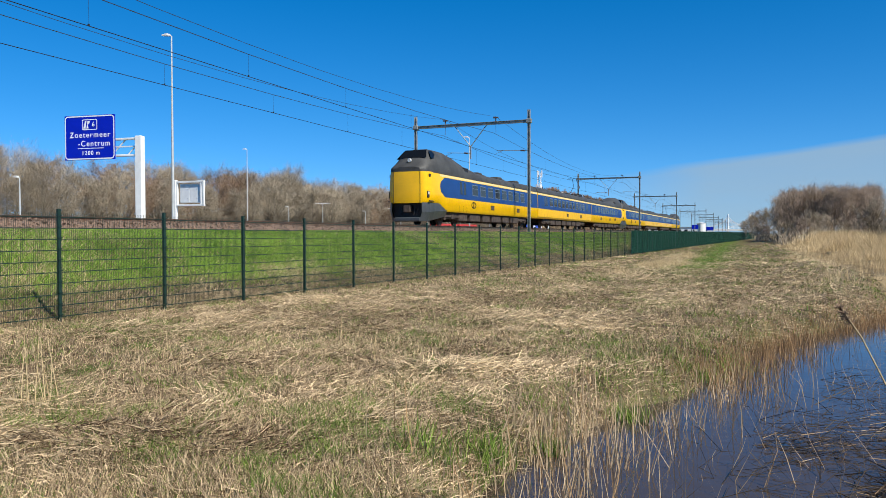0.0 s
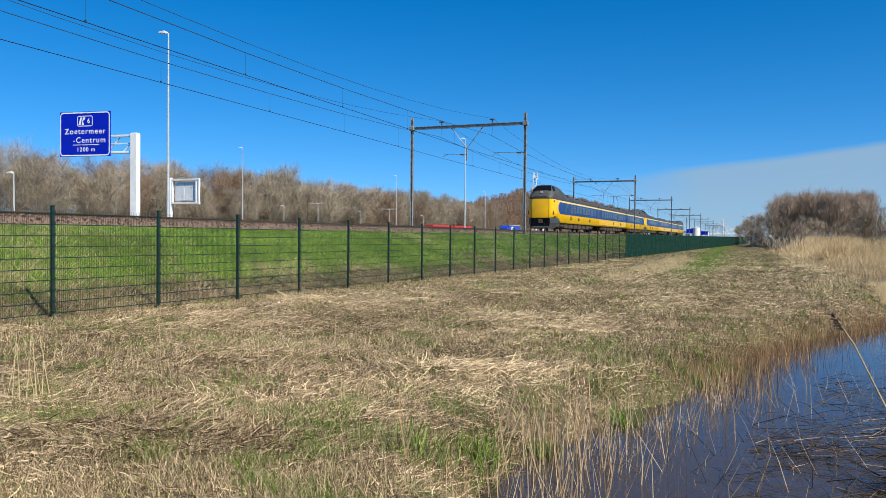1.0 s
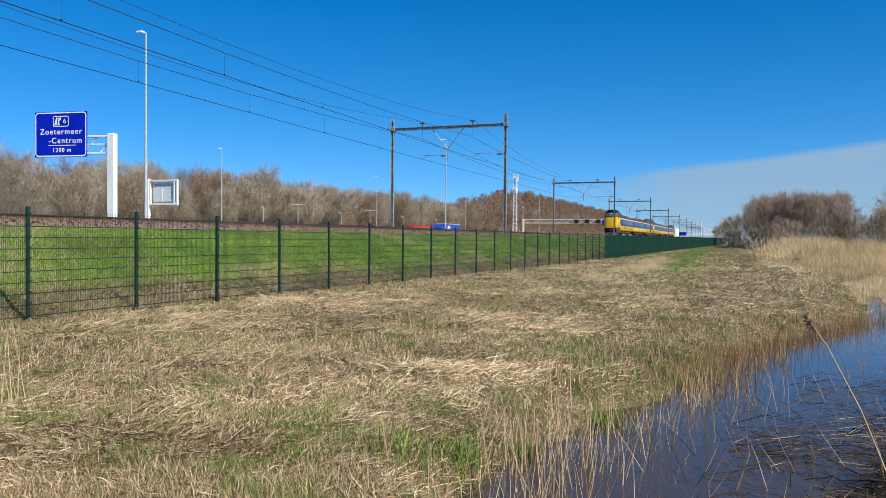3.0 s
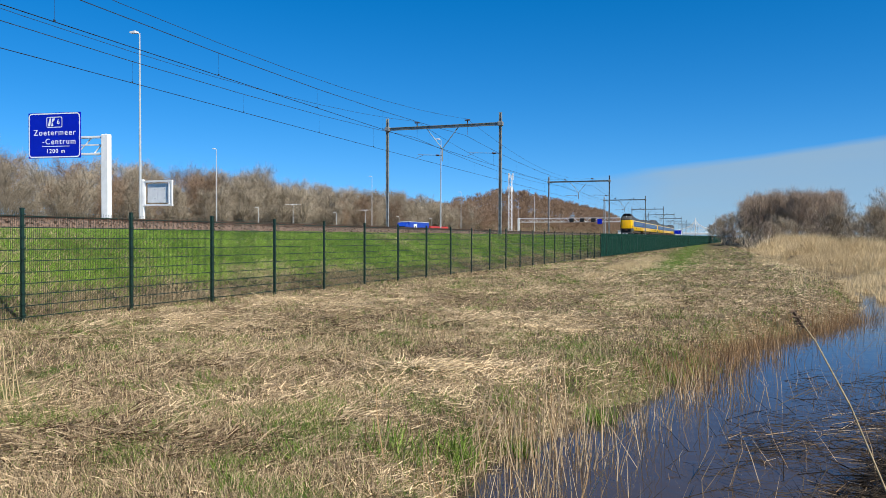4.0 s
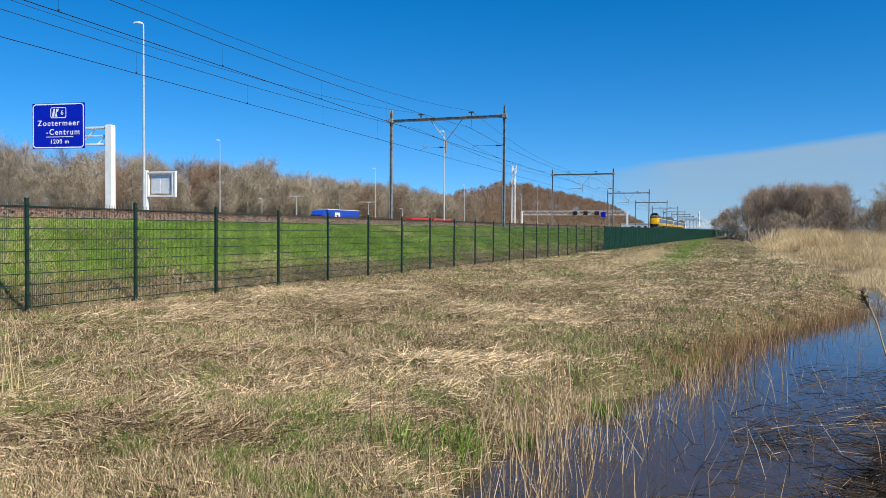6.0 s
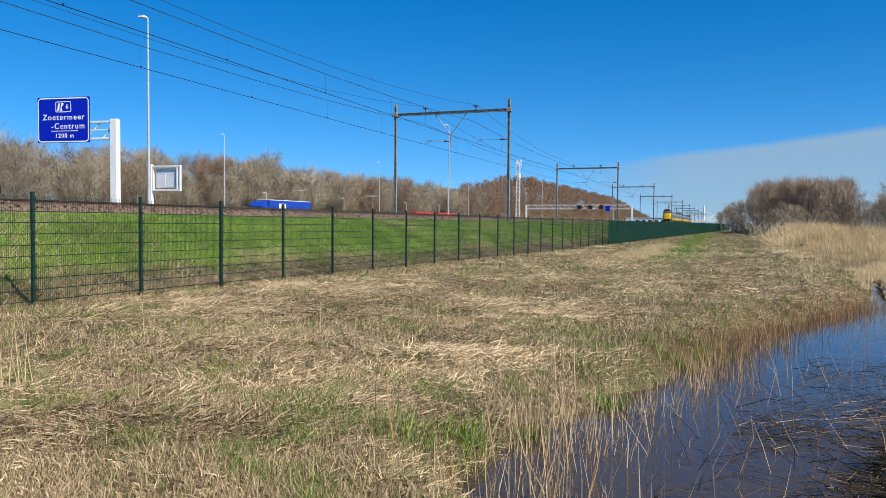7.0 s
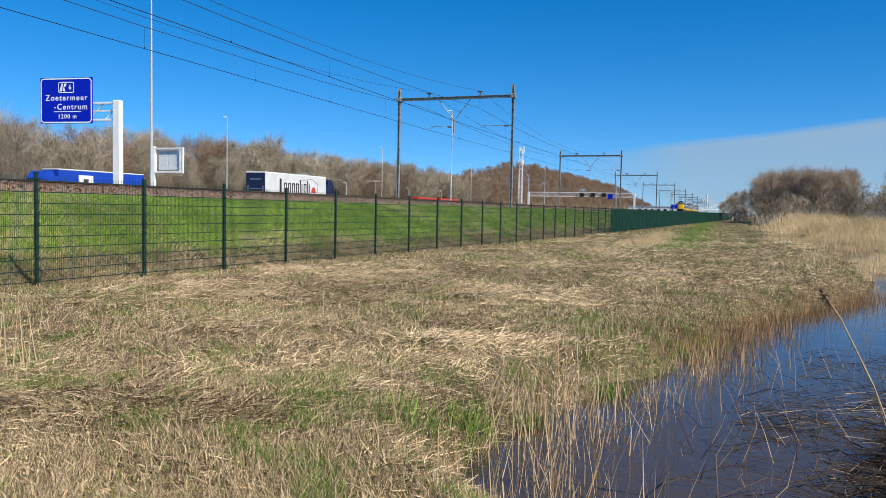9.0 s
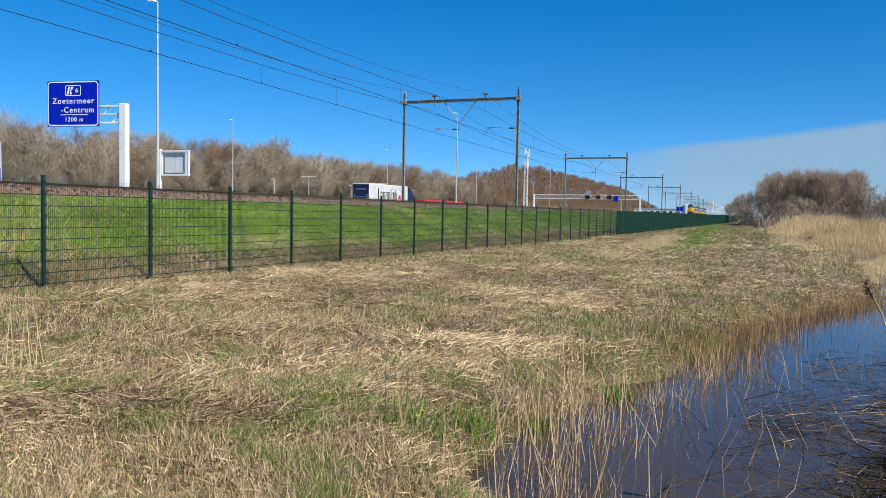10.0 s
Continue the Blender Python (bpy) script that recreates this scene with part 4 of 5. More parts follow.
def red_trailers():
    for i in range(2):
        g = thing("parked_trailer", "red box trailer parked beyond the motorway", "trailer", "parked red trailers", at=pose(-86.5, 203 + i * 18, 1.3))
        part("deck", Shape().box(0, 8, 2.55, 2.5, 16, 2.55, 0.04), RED, g)
        part("chassis", Shape().box(0, 8, 1.0, 1.0, 15, 0.5), BLACK, g)
        part("headboard", Shape().box(0, -0.06, 2.55, 2.4, 0.1, 2.4, 0.02), RED, g)
        for y in (2, 3.4, 13.5):
            for sg in (-1, 1):
                wheel_part(g, sg * 1.0, y, 0.55)
        part("support", Shape().box(0, 6.5, 0.9, 0.6, 0.3, 1.8), BLACK, g)


red_trailers()


def far_end():
    b = thing("cable_bridge", "distant white bridge with slanting stay cables", "bridge", at=pose(-8, 820, 0))
    part("deck", Shape().box(-10, 0, 5.5, 150, 8, 2.0, 0.1), WHITE, b)
    for x in (-13, 8):
        part("pylon", Shape().tube((x, 0, 0), (x, 0, 22), 0.9, 0.5, 8), WHITE, b)
        for k in range(6):
            part("stay", Shape().tube((x, 0, 21 - k * 1.5), (x + 6 + k * 5, 0, 6.3), 0.22, n=4), WHITE, b)
            part("stay", Shape().tube((x, 0, 21 - k * 1.5), (x - 6 - k * 5, 0, 6.3), 0.22, n=4), WHITE, b)
    for x in (-45, -30, 15, 30):
        part("pier", Shape().box(x, 0, 2.2, 1.5, 5, 5), CONCRETE, b)
    t = thing("storage_tank", "pale round storage tank far along the tracks", "tank", at=pose(-36, 630, 0))
    part("shell", Shape().tube((0, 0, 0), (0, 0, 10), 3.6, n=24), WHITE, t)
    part("roof", Shape().tube((0, 0, 10), (0, 0, 11), 3.7, 0.6, 24), POLE, t)
    for x, y, z, w, h in ((-39, 600, 7.0, 5.0, 3.2), (-31, 660, 6.0, 6, 3)):
        s = thing("direction_sign", "distant blue direction sign on white legs", "road sign", "distant signs", at=pose(x, y, 0))
        part("panel", Shape().box(0, 0, z, w, 0.3, h, 0.05), SIGN_BLUE, s)
        for dx in (-w * 0.35, w * 0.35):
            part("leg", Shape().box(dx, 0.3, z / 2 + 0.5, 0.4, 0.4, z + 1), WHITE, s)
    h = thing("building", "low pale building beside the tracks in the distance", "building", at=pose(-62, 760, 0))
    part("wall", Shape().box(0, 0, 4, 60, 14, 8), WHITE, h)
    part("roof", Shape().box(0, 0, 8.2, 61, 15, 0.5), POLE, h)
    for k in range(9):
        part("window", Shape().box(-25 + k * 6, -7.02, 5, 3, 0.1, 1.8), GLASS, h)


far_end()


# ---- bare trees ----
def bare_tree_shapes(seed, height, spread, twigs=2200, upright=0.6, width=0.03, clear=0.10):
    """Trunk with limbs, and a crown of many thin twigs."""
    rs = np.random.RandomState(seed)
    bole, wood, fine = Shape(), Shape(), Shape()
    ends = []

    def limb(p, d, length, r, level):
        q = p
        for k in range(3):
            d = (d + Vector(rs.randn(3) * 0.16) + Vector((0, 0, 0.12 * upright))).normalized()
            e = q + d * (length / 3)
            wood.tube(q, e, r * (1 - 0.27 * k), r * (0.73 - 0.27 * k), 3, caps=False)
            ends.append((q, e, d, length))
            q = e
    top = height * 0.92
    d0 = Vector((rs.randn() * 0.04, rs.randn() * 0.04, 1)).normalized()
    stem, n = [], 6
    for k in range(6):
        u = k / 5
        c = d0 * (top * u) + Vector(rs.randn(3) * (0.006 * height * u))
        w = height * 0.0125 * (1 - 0.88 * u)
        stem.append([(c.x + w * math.cos(6.2832 * i / n), c.y + w * math.sin(6.2832 * i / n), c.z - (0.4 if k == 0 else 0)) for i in range(n)])
    bole.loft(stem, closed=True, caps=True)
    for i in range(20):
        u = clear + (0.95 - clear) * (i + rs.rand()) / 20
        a = i * 2.4 + rs.rand()
        p = d0 * (top * u)
        reach = height * spread * 0.36 * (1.15 - u * 0.8) * (0.75 + 0.5 * rs.rand())
        d = Vector((math.cos(a), math.sin(a), 0.7 + upright * (0.7 + rs.rand() * 0.6))).normalized()
        limb(p, d, reach * 1.3, height * 0.0055 * (1.2 - u), 1)
        for k in range(4):
            f = 0.25 + 0.7 * rs.rand()
            a2 = a + rs.randn() * 0.9
            d2 = Vector((math.cos(a2), math.sin(a2), 0.5 + upright * rs.rand())).normalized()
            limb(p + d * (reach * 1.2 * f), d2, reach * (0.4 + 0.4 * rs.rand()), height * 0.0022, 2)
    for i in range(twigs):
        a, b, d, length = ends[rs.randint(len(ends))]
        p = a + (b - a) * rs.rand()
        dd = (d * 0.60 + Vector(rs.randn(3) * 0.48) + Vector((0, 0, 0.5 * upright))).normalized()
        p = p + Vector(rs.randn(3)) * height * 0.03
        L = height * (0.05 + 0.09 * rs.rand())
        w = dd.orthogonal().normalized()
        w = (Matrix.Rotation(rs.rand() * 3.14, 3, dd) @ w) * (width * (0.5 + rs.rand()))
        fine.add([p - w, p + w, p + dd * L], [(0, 1, 2)])
    return bole, wood, fine


def make_tree(seed, height, spread, label, crown_mat, group, **kw):
    t = thing("tree", label, "tree", group)
    bole, wood, fine = bare_tree_shapes(seed, height, spread, **kw)
    part("trunk", bole.mesh("trunk", TWIG, True), TWIG, t)
    tagged(part("branchwork", wood.mesh("branchwork", TWIG), TWIG, t, "spreading grey branches"), kind="stuff")
    me = bpy.data.meshes.new("crown")
    me.from_pydata(fine.v, [], fine.f)
    me.materials.append(crown_mat)
    tagged(part("crown", me, crown_mat, t, "bare twiggy crown"), kind="stuff")
    return t


def gz(x, y):
    return float(ground(np.array([x]), np.array([y]))[0])


def woods():
    rs = np.random.RandomState(21)
    lab = "bare grey-brown deciduous tree in a dense roadside wood"
    kinds = [make_tree(s, 12.0 + s % 3, 0.85 + 0.1 * (s % 3), lab, (TWIG_FINE, TWIG_FINE, TWIG_FINE, TWIG_FINE, TWIG_RED, TWIG_FINE)[s], "roadside wood", twigs=4200, width=0.017) for s in range(6)]
    used = set()

    def plant(x, y, sc, pick=None):
        k = rs.randint(6) if pick is None else pick
        m = pose(x, y, gz(x, y), 0, 0, rs.rand() * 360)
        if k not in used:
            used.add(k)
            ob = kinds[k]
            ob.matrix_basis = m
        else:
            ob = copy_thing(kinds[k], m)
        ob.scale = (sc * (1.1 + 0.3 * rs.rand()), sc * (1.1 + 0.3 * rs.rand()), sc * 1.2)
    for row, x0, step in ((0, -105, 5.0), (1, -110, 4.6), (2, -117, 5.0), (3, -126, 9.0)):
        y = 45 + rs.rand() * 4
        while y < 330:
            gap = 262 < y < 276
            tall = 0.86 + 0.22 * float(fbm(np.array([y * 0.03]), np.array([row * 0.3]))[0]) + 0.035 * rs.randn()
            if not gap:
                plant(x0 + rs.randn() * 1.6, y, max(0.55, tall) * (0.82 if row == 0 else 0.95) * float(np.interp(y, (45, 75, 130), (0.82, 0.9, 1.0))))
            y += step * (0.7 + 0.6 * rs.rand())
    far_spots = []
    for i in range(380):
        y = 318 + 800 * ((i + rs.rand()) / 380) ** 1.1
        x = -103 - (i % 4) * 8 - 7 * rs.rand()
        far_spots.append((x, y, 0.92 + 0.22 * rs.rand(), rs.rand() * 6.283, rs.randint(3)))
    src = [bare_tree_shapes(80 + k, 13.0, 0.95, twigs=1000, width=0.06)[2] for k in range(3)]
    arr = [np.array(q.v) for q in src]
    vs = []
    for x, y, sc, a, k in far_spots:
        c_, s_ = math.cos(a) * sc, math.sin(a) * sc
        v = arr[k]
        vs.append(np.stack([v[:, 0] * c_ - v[:, 1] * s_ + x, v[:, 0] * s_ + v[:, 1] * c_ + y, v[:, 2] * sc + gz(x, y)], 1))
    vs = np.concatenate(vs)
    me = bpy.data.meshes.new("far_woods")
    me.from_pydata(vs.tolist(), [], np.arange(len(vs)).reshape(-1, 3).tolist())
    me.materials.append(TWIG_RED)
    tagged(new("far_woods", me), "distant bare reddish-brown woods on a low rise", "woods", kind="stuff")
    # thicket under the trees
    sh = Shape()
    N = 66000
    for i in range(N):
        y = 40 + 300 * rs.rand() ** 1.3 if i < 40000 or i >= 52000 else 320 + 760 * rs.rand()
        x = -101 - 24 * rs.rand() if i < 40000 else (-103 - 26 * rs.rand() if i < 52000 else -126 - 14 * rs.rand())
        h = 1.0 + 6.5 * rs.rand() * (0.35 + float(vnoise(np.array([y * 0.13]), np.array([x * 0.1]))[0]))
        z = 1.2 + h * 0.65 * rs.rand()
        if i >= 52000:
            z = 1.2 + 7.5 * rs.rand()
        elif i >= 40000:
            z += gz(x, y) - 1.2
        d = Vector((rs.randn() * 0.6, rs.randn() * 0.6, 1)).normalized() * (0.8 + 1.2 * rs.rand())
        a = rs.rand() * 3.14
        w = Vector((math.cos(a), math.sin(a), 0.2 * rs.randn())) * (0.025 + 0.035 * rs.rand()) * (1 if i < 40000 else 2.6)
        p = Vector((x, y, z - 0.6))
        sh.add([p - w, p + w, p + d], [(0, 1, 2)])
    me = bpy.data.meshes.new("undergrowth")
    me.from_pydata(sh.v, [], sh.f)
    me.materials.append(TWIG_FINE)
    tagged(new("undergrowth", me), "tangled bare brown undergrowth below the roadside trees", "undergrowth", kind="stuff")
    # low thicket at the foot of the grove
    sh = Shape()
    for i in range(14000):
        y = 125 + 75 * rs.rand()
        x = 1 + 41 * rs.rand()
        if x < 4.5 and y < 175:
            continue
        z = 0.1 + 1.9 * rs.rand() ** 1.3 * (0.4 + 1.1 * float(vnoise(np.array([x * 0.35]), np.array([y * 0.1]))[0]))
        d = Vector((rs.randn() * 0.6, rs.randn() * 0.6, 1)).normalized() * (0.5 + 0.8 * rs.rand())
        a = rs.rand() * 3.14
        w = Vector((math.cos(a), math.sin(a), 0.2 * rs.randn())) * (0.04 + 0.05 * rs.rand())
        p = Vector((x, y, z - 0.3))
        sh.add([p - w, p + w, p + d], [(0, 1, 2)])
    me = bpy.data.meshes.new("thicket")
    me.from_pydata(sh.v, [], sh.f)
    me.materials.append(TWIG_FINE)
    tagged(new("thicket", me), "low brown thicket at the foot of the far grove", "undergrowth", kind="stuff")
    # grove and bushes beyond the reed field
    lab = "slender bare tree in a reddish-brown grove"
    g = [make_tree(40 + s, 15.5 + 0.6 * s, 0.72, lab, GROVE, "far grove", twigs=3000, upright=1.1, width=0.016, clear=0.22) for s in range(3)]
    n = 0
    for i in range(66):
        u = (i + 0.3 * rs.rand()) / 66
        y = 165 + 22 * rs.rand()
        x = 5.5 + 18.5 * u + rs.randn() * 0.3
        m = pose(x, y, 0.2, 0, 0, rs.rand() * 360)
        if n < 3:
            ob = g[n]
            ob.matrix_basis = m
        else:
            ob = copy_thing(g[rs.randint(3)], m)
        sc = (0.60 + 0.10 * rs.rand()) * (0.88 if u < 0.08 else 1.0)
        ob.scale = (sc * 1.1, sc * 1.1, sc)
        n += 1
    lab = "low bare bush with dense brown twigs"
    b = [make_tree(60 + s, 5.0 + s, 1.3, lab, (TWIG_FINE, GROVE)[s % 2], "far bushes", twigs=3400, upright=0.5, width=0.017) for s in range(3)]
    spots = [(0.5, 205, 1.15), (2.6, 210, 1.3), (4.4, 200, 1.15), (1.6, 190, 0.6), (3.4, 190, 0.65), (-1.0, 215, 0.8)]
    spots += [(5 + i * 1.3 + rs.rand(), 140 + 20 * rs.rand(), 0.62 + 0.26 * rs.rand()) for i in range(24)]
    spots += [(14 + i * 1.35 + rs.rand(), 100 + 14 * rs.rand(), 0.80 + 0.2 * rs.rand() + 0.02 * i) for i in range(16)]
    for i, (x, y, sc) in enumerate(spots):
        m = pose(x, y, gz(x, y), 0, 0, rs.rand() * 360)
        if i < 3:
            ob = b[i]
            ob.matrix_basis = m
        else:
            ob = copy_thing(b[rs.randint(3)], m)
        ob.scale = (sc, sc, sc)


woods()


# ---- grass, straw and reeds ----
def blades(name, base, tip, width, tone, mat, label, category, bend=None, kind="stuff"):
    """Many thin blades in one mesh: each a taper from base to tip; bend lifts or drops its middle."""
    n = len(base)
    rs = np.random.RandomState(n % 9973)
    d = tip - base
    r = rs.randn(n, 3)
    w = np.cross(d, r)
    w /= np.linalg.norm(w, axis=1, keepdims=True) + 1e-9
    w *= width[:, None] / 2
    me = bpy.data.meshes.new(name)
    if bend is None:
        co = np.stack([base - w, base + w, tip], 1).reshape(-1, 3)
        loops = np.arange(n * 3)
        starts = np.arange(0, n * 3, 3)
        per = 3
    else:
        mid = (base + tip) / 2 + bend
        co = np.stack([base - w, base + w, mid - w * 0.8, mid + w * 0.8, tip], 1).reshape(-1, 3)
        k = np.arange(n)[:, None] * 5
        loops = (k + np.array([[0, 1, 3, 0, 3, 2, 2, 3, 4]])).ravel()
        starts = np.arange(0, n * 9, 3)
        per = 5
    me.vertices.add(len(co))
    me.vertices.foreach_set("co", co.astype(np.float32).ravel())
    me.loops.add(len(loops))
    me.loops.foreach_set("vertex_index", loops.astype(np.int32))
    me.polygons.add(len(starts))
    me.polygons.foreach_set("loop_start", starts.astype(np.int32))
    a = me.attributes.new("tone", "FLOAT", "POINT")
    a.data.foreach_set("value", np.repeat(np.clip(tone, 0, 1), per).astype(np.float32))
    me.update(calc_edges=True)
    me.materials.append(mat)
    return tagged(new(name, me), label, category, kind=kind)


def scatter(n, seed, r0=4.2, r1=130.0, a0=-62, a1=16):
    """Points on the meadow between fence and ditch, thinning with distance from where the path begins."""
    rs = np.random.RandomState(seed)
    r = r0 * (r1 / r0) ** rs.rand(n)
    a = np.radians(a0 + (a1 - a0) * rs.rand(n))
    x, y = r * np.sin(a), r * np.cos(a)
    ok = (x > fence_x(y) - 0.6) & (x < bank_left(y) - 0.05)
    ok &= ~((y > 60) & (x > 3.0 + 0.05 * y))
    return rs, x[ok], y[ok], r[ok]


def swath(x, y):
    """Where the mown straw lies thick: long uneven rows."""
    u = 0.94 * x + 0.34 * y
    v = -0.34 * x + 0.94 * y
    return np.clip((0.6 * fbm(u * 0.28 + 3, v * 0.85) + 0.4 * fbm(u * 1.1, v * 1.4 + 8) - 0.44) * 5.0, 0, 1) * smoothstep(5.8, 8.2, np.hypot(x, y)) * np.maximum(smoothstep(0.3, 2.2, bank_left(y) - x), smoothstep(13, 17, y))


def meadow():
    # lying straw
    rs, x, y, r = scatter(560000, 11)
    s = swath(x, y)
    keep = rs.rand(len(x)) < 0.35 + 0.65 * s
    keep &= rs.rand(len(x)) > 0.8 * np.exp(-((x + 2.65 + 0.01 * (y - 30)) / 1.3) ** 2) * smoothstep(24, 45, y)
    x, y, r, s = x[keep], y[keep], r[keep], s[keep]
    n = len(x)
    ang = 7.0 * fbm(x * 0.30 + 40, y * 0.30) + 5.0 * fbm(x * 1.3, y * 1.3 + 17) + rs.randn(n) * 0.75
    L = (0.06 + 0.30 * rs.rand(n) ** 1.7) * (0.7 + 0.5 * s) * np.interp(r, (4, 8), (0.65, 1.0))
    lift = rs.randn(n) * 0.24 + 0.06
    clump = 0.30 * s * np.clip(fbm(x * 1.5, y * 1.9 + 50) * 3.0 - 1.1, 0, 1) * smoothstep(0.6, 3.0, x - fence_x(y))
    z = ground(x, y) + 0.01 + clump * rs.rand(n) ** 0.6
    base = np.stack([x, y, z], 1)
    tip = base + np.stack([np.cos(ang) * L, np.sin(ang) * L, L * lift], 1)
    tip[:, 2] = np.maximum(tip[:, 2], ground(tip[:, 0], tip[:, 1]) + 0.005)
    wid = (0.005 + 0.006 * rs.rand(n)) * np.maximum(1, r / 18)
    patch = fbm(x * 0.6 + 8, y * 0.6 + 2)
    tone = 0.02 + 0.98 * rs.rand(n) ** 1.25 + 1.2 * (patch - 0.5) + 0.12 * s
    bend = np.stack([rs.randn(n) * 0.10 * L, rs.randn(n) * 0.10 * L, 0.10 * L * rs.rand(n)], 1)
    near = r < 11
    blades("straw", base[near], tip[near], wid[near], tone[near], STRAW, "flattened dry straw lying in mown swathes", "straw", bend[near])
    blades("straw_far", base[~near], tip[~near], wid[~near], tone[~near], STRAW, "flattened dry straw across the far meadow", "straw")
    # short dry stubble
    rs, x, y, r = scatter(330000, 12, 4.2, 40)
    n = len(x)
    h = (0.03 + 0.11 * rs.rand(n) ** 1.6) * (0.5 + 0.9 * fbm(x * 1.2, y * 1.2))
    base = np.stack([x, y, ground(x, y) - 0.01], 1)
    tip = base + np.stack([rs.randn(n) * 0.4 * h, rs.randn(n) * 0.4 * h, h], 1)
    blades("stubble", base, tip, (0.005 + 0.004 * rs.rand(n)) * np.maximum(1, r / 9), 0.02 + 0.90 * rs.rand(n) ** 1.3, STRAW, "short upright dry grass stubble", "grass")
    # green blades
    rs, x, y, r = scatter(480000, 13)
    g = greenness(x, y)
    tuft = np.clip((fbm(x * 2.6 + 70, y * 2.6) - 0.54) * 6, 0, 1)
    edge = np.exp(-((x - bank_left(y) + 0.7) / 0.5) ** 2) * smoothstep(6, 8, y) * (1 - smoothstep(13, 18, y))
    low = 1 - smoothstep(6.0, 9.0, r)
    keep = rs.rand(len(x)) < np.clip(0.15 + 0.12 * smoothstep(9, 14, r) + (0.50 + 0.35 * smoothstep(9, 14, r)) * g + 0.40 * tuft + 0.50 * edge + 0.10 * low, 0, 1) * (1 - 0.55 * swath(x, y))
    x, y, r, tuft = x[keep], y[keep], r[keep], tuft[keep]
    n = len(x)
    h = (0.03 + 0.075 * rs.rand(n)) * (0.75 + 0.7 * tuft)
    base = np.stack([x, y, ground(x, y) - 0.01], 1)
    tip = base + np.stack([rs.randn(n) * 0.55 * h, rs.randn(n) * 0.55 * h, h], 1)
    tone = 0.10 + 0.7 * rs.rand(n) + 0.6 * (fbm(x * 0.9, y * 0.9 + 12) - 0.5)
    blades("green_grass", base, tip, (0.005 + 0.005 * rs.rand(n)) * np.maximum(1, r / 9), tone, GREEN, "fresh green spring grass in tufts", "grass")
    # thin cover round the standpoint and behind it
    rs = np.random.RandomState(15)
    for nm, mat, lab, cat in (("straw_behind", STRAW, "dry straw lying in the near meadow", "straw"), ("grass_behind", GREEN, "short green grass in the near meadow", "grass")):
        n = 45000
        x = -14 + 16 * rs.rand(n)
        y = -12 + 16.5 * rs.rand(n)
        ok = (x < bank_left(y) - 0.1) & (x > fence_x(y) - 0.3) & (np.hypot(x, y) < 16) & ((y < 1.5) | (np.hypot(x, y) < 4.3) | (np.degrees(np.arctan2(x, y)) < -60))
        x, y = x[ok], y[ok]
        n = len(x)
        a = rs.rand(n) * 6.283
        lay = 0.22 if cat == "straw" else 0.04
        base = np.stack([x, y, ground(x, y) + 0.005], 1)
        tip = base + np.stack([np.cos(a) * lay, np.sin(a) * lay, 0.03 + 0.07 * rs.rand(n)], 1)
        blades(nm, base, tip, 0.008 + 0.004 * rs.rand(n), rs.rand(n), mat, lab, cat)
    # embankment turf
    rs = np.random.RandomState(14)
    n = 330000
    y = 4 + 125 * rs.rand(n) ** 1.6
    x0, x1 = -16.4, np.minimum(fence_x(y) - 0.12, -9.0)
    x = x0 + (x1 - x0) * rs.rand(n) ** 0.9
    rr = np.hypot(x, y)
    u = bank_rise(x, y)
    toe = 1 - smoothstep(0.12, 0.45, u + 0.5 * (fbm(x * 0.9, y * 0.6) - 0.5))
    dry = rs.rand(n) < 0.10 + 0.80 * toe + 0.35 * smoothstep(0.54, 0.68, fbm(x * 0.6 + 11, y * 0.35))
    h = (0.04 + 0.10 * rs.rand(n)) * (0.5 + 1.0 * fbm(x * 1.4, y * 1.1)) * (1 - 0.5 * smoothstep(0.8, 1.0, u))
    base = np.stack([x, y, ground(x, y) - 0.01], 1)
    tip = base + np.stack([rs.randn(n) * 0.5 * h + 0.3 * h, rs.randn(n) * 0.5 * h, h], 1)
    wid = (0.011 + 0.011 * rs.rand(n)) * np.maximum(1, rr / 24)
    tone = 0.22 + 0.55 * rs.rand(n) + 0.9 * (fbm(x * 1.1 + 4, y * 0.8) - 0.5) + 0.10 * toe
    blades("bank_grass", base[~dry], tip[~dry], wid[~dry], tone[~dry], BANK_GREEN, "lush green grass on the railway embankment", "grass")
    blades("bank_straw", base[dry], tip[dry], wid[dry] * 0.7, tone[dry], STRAW, "dry brown stalks at the embankment toe", "straw")


meadow()


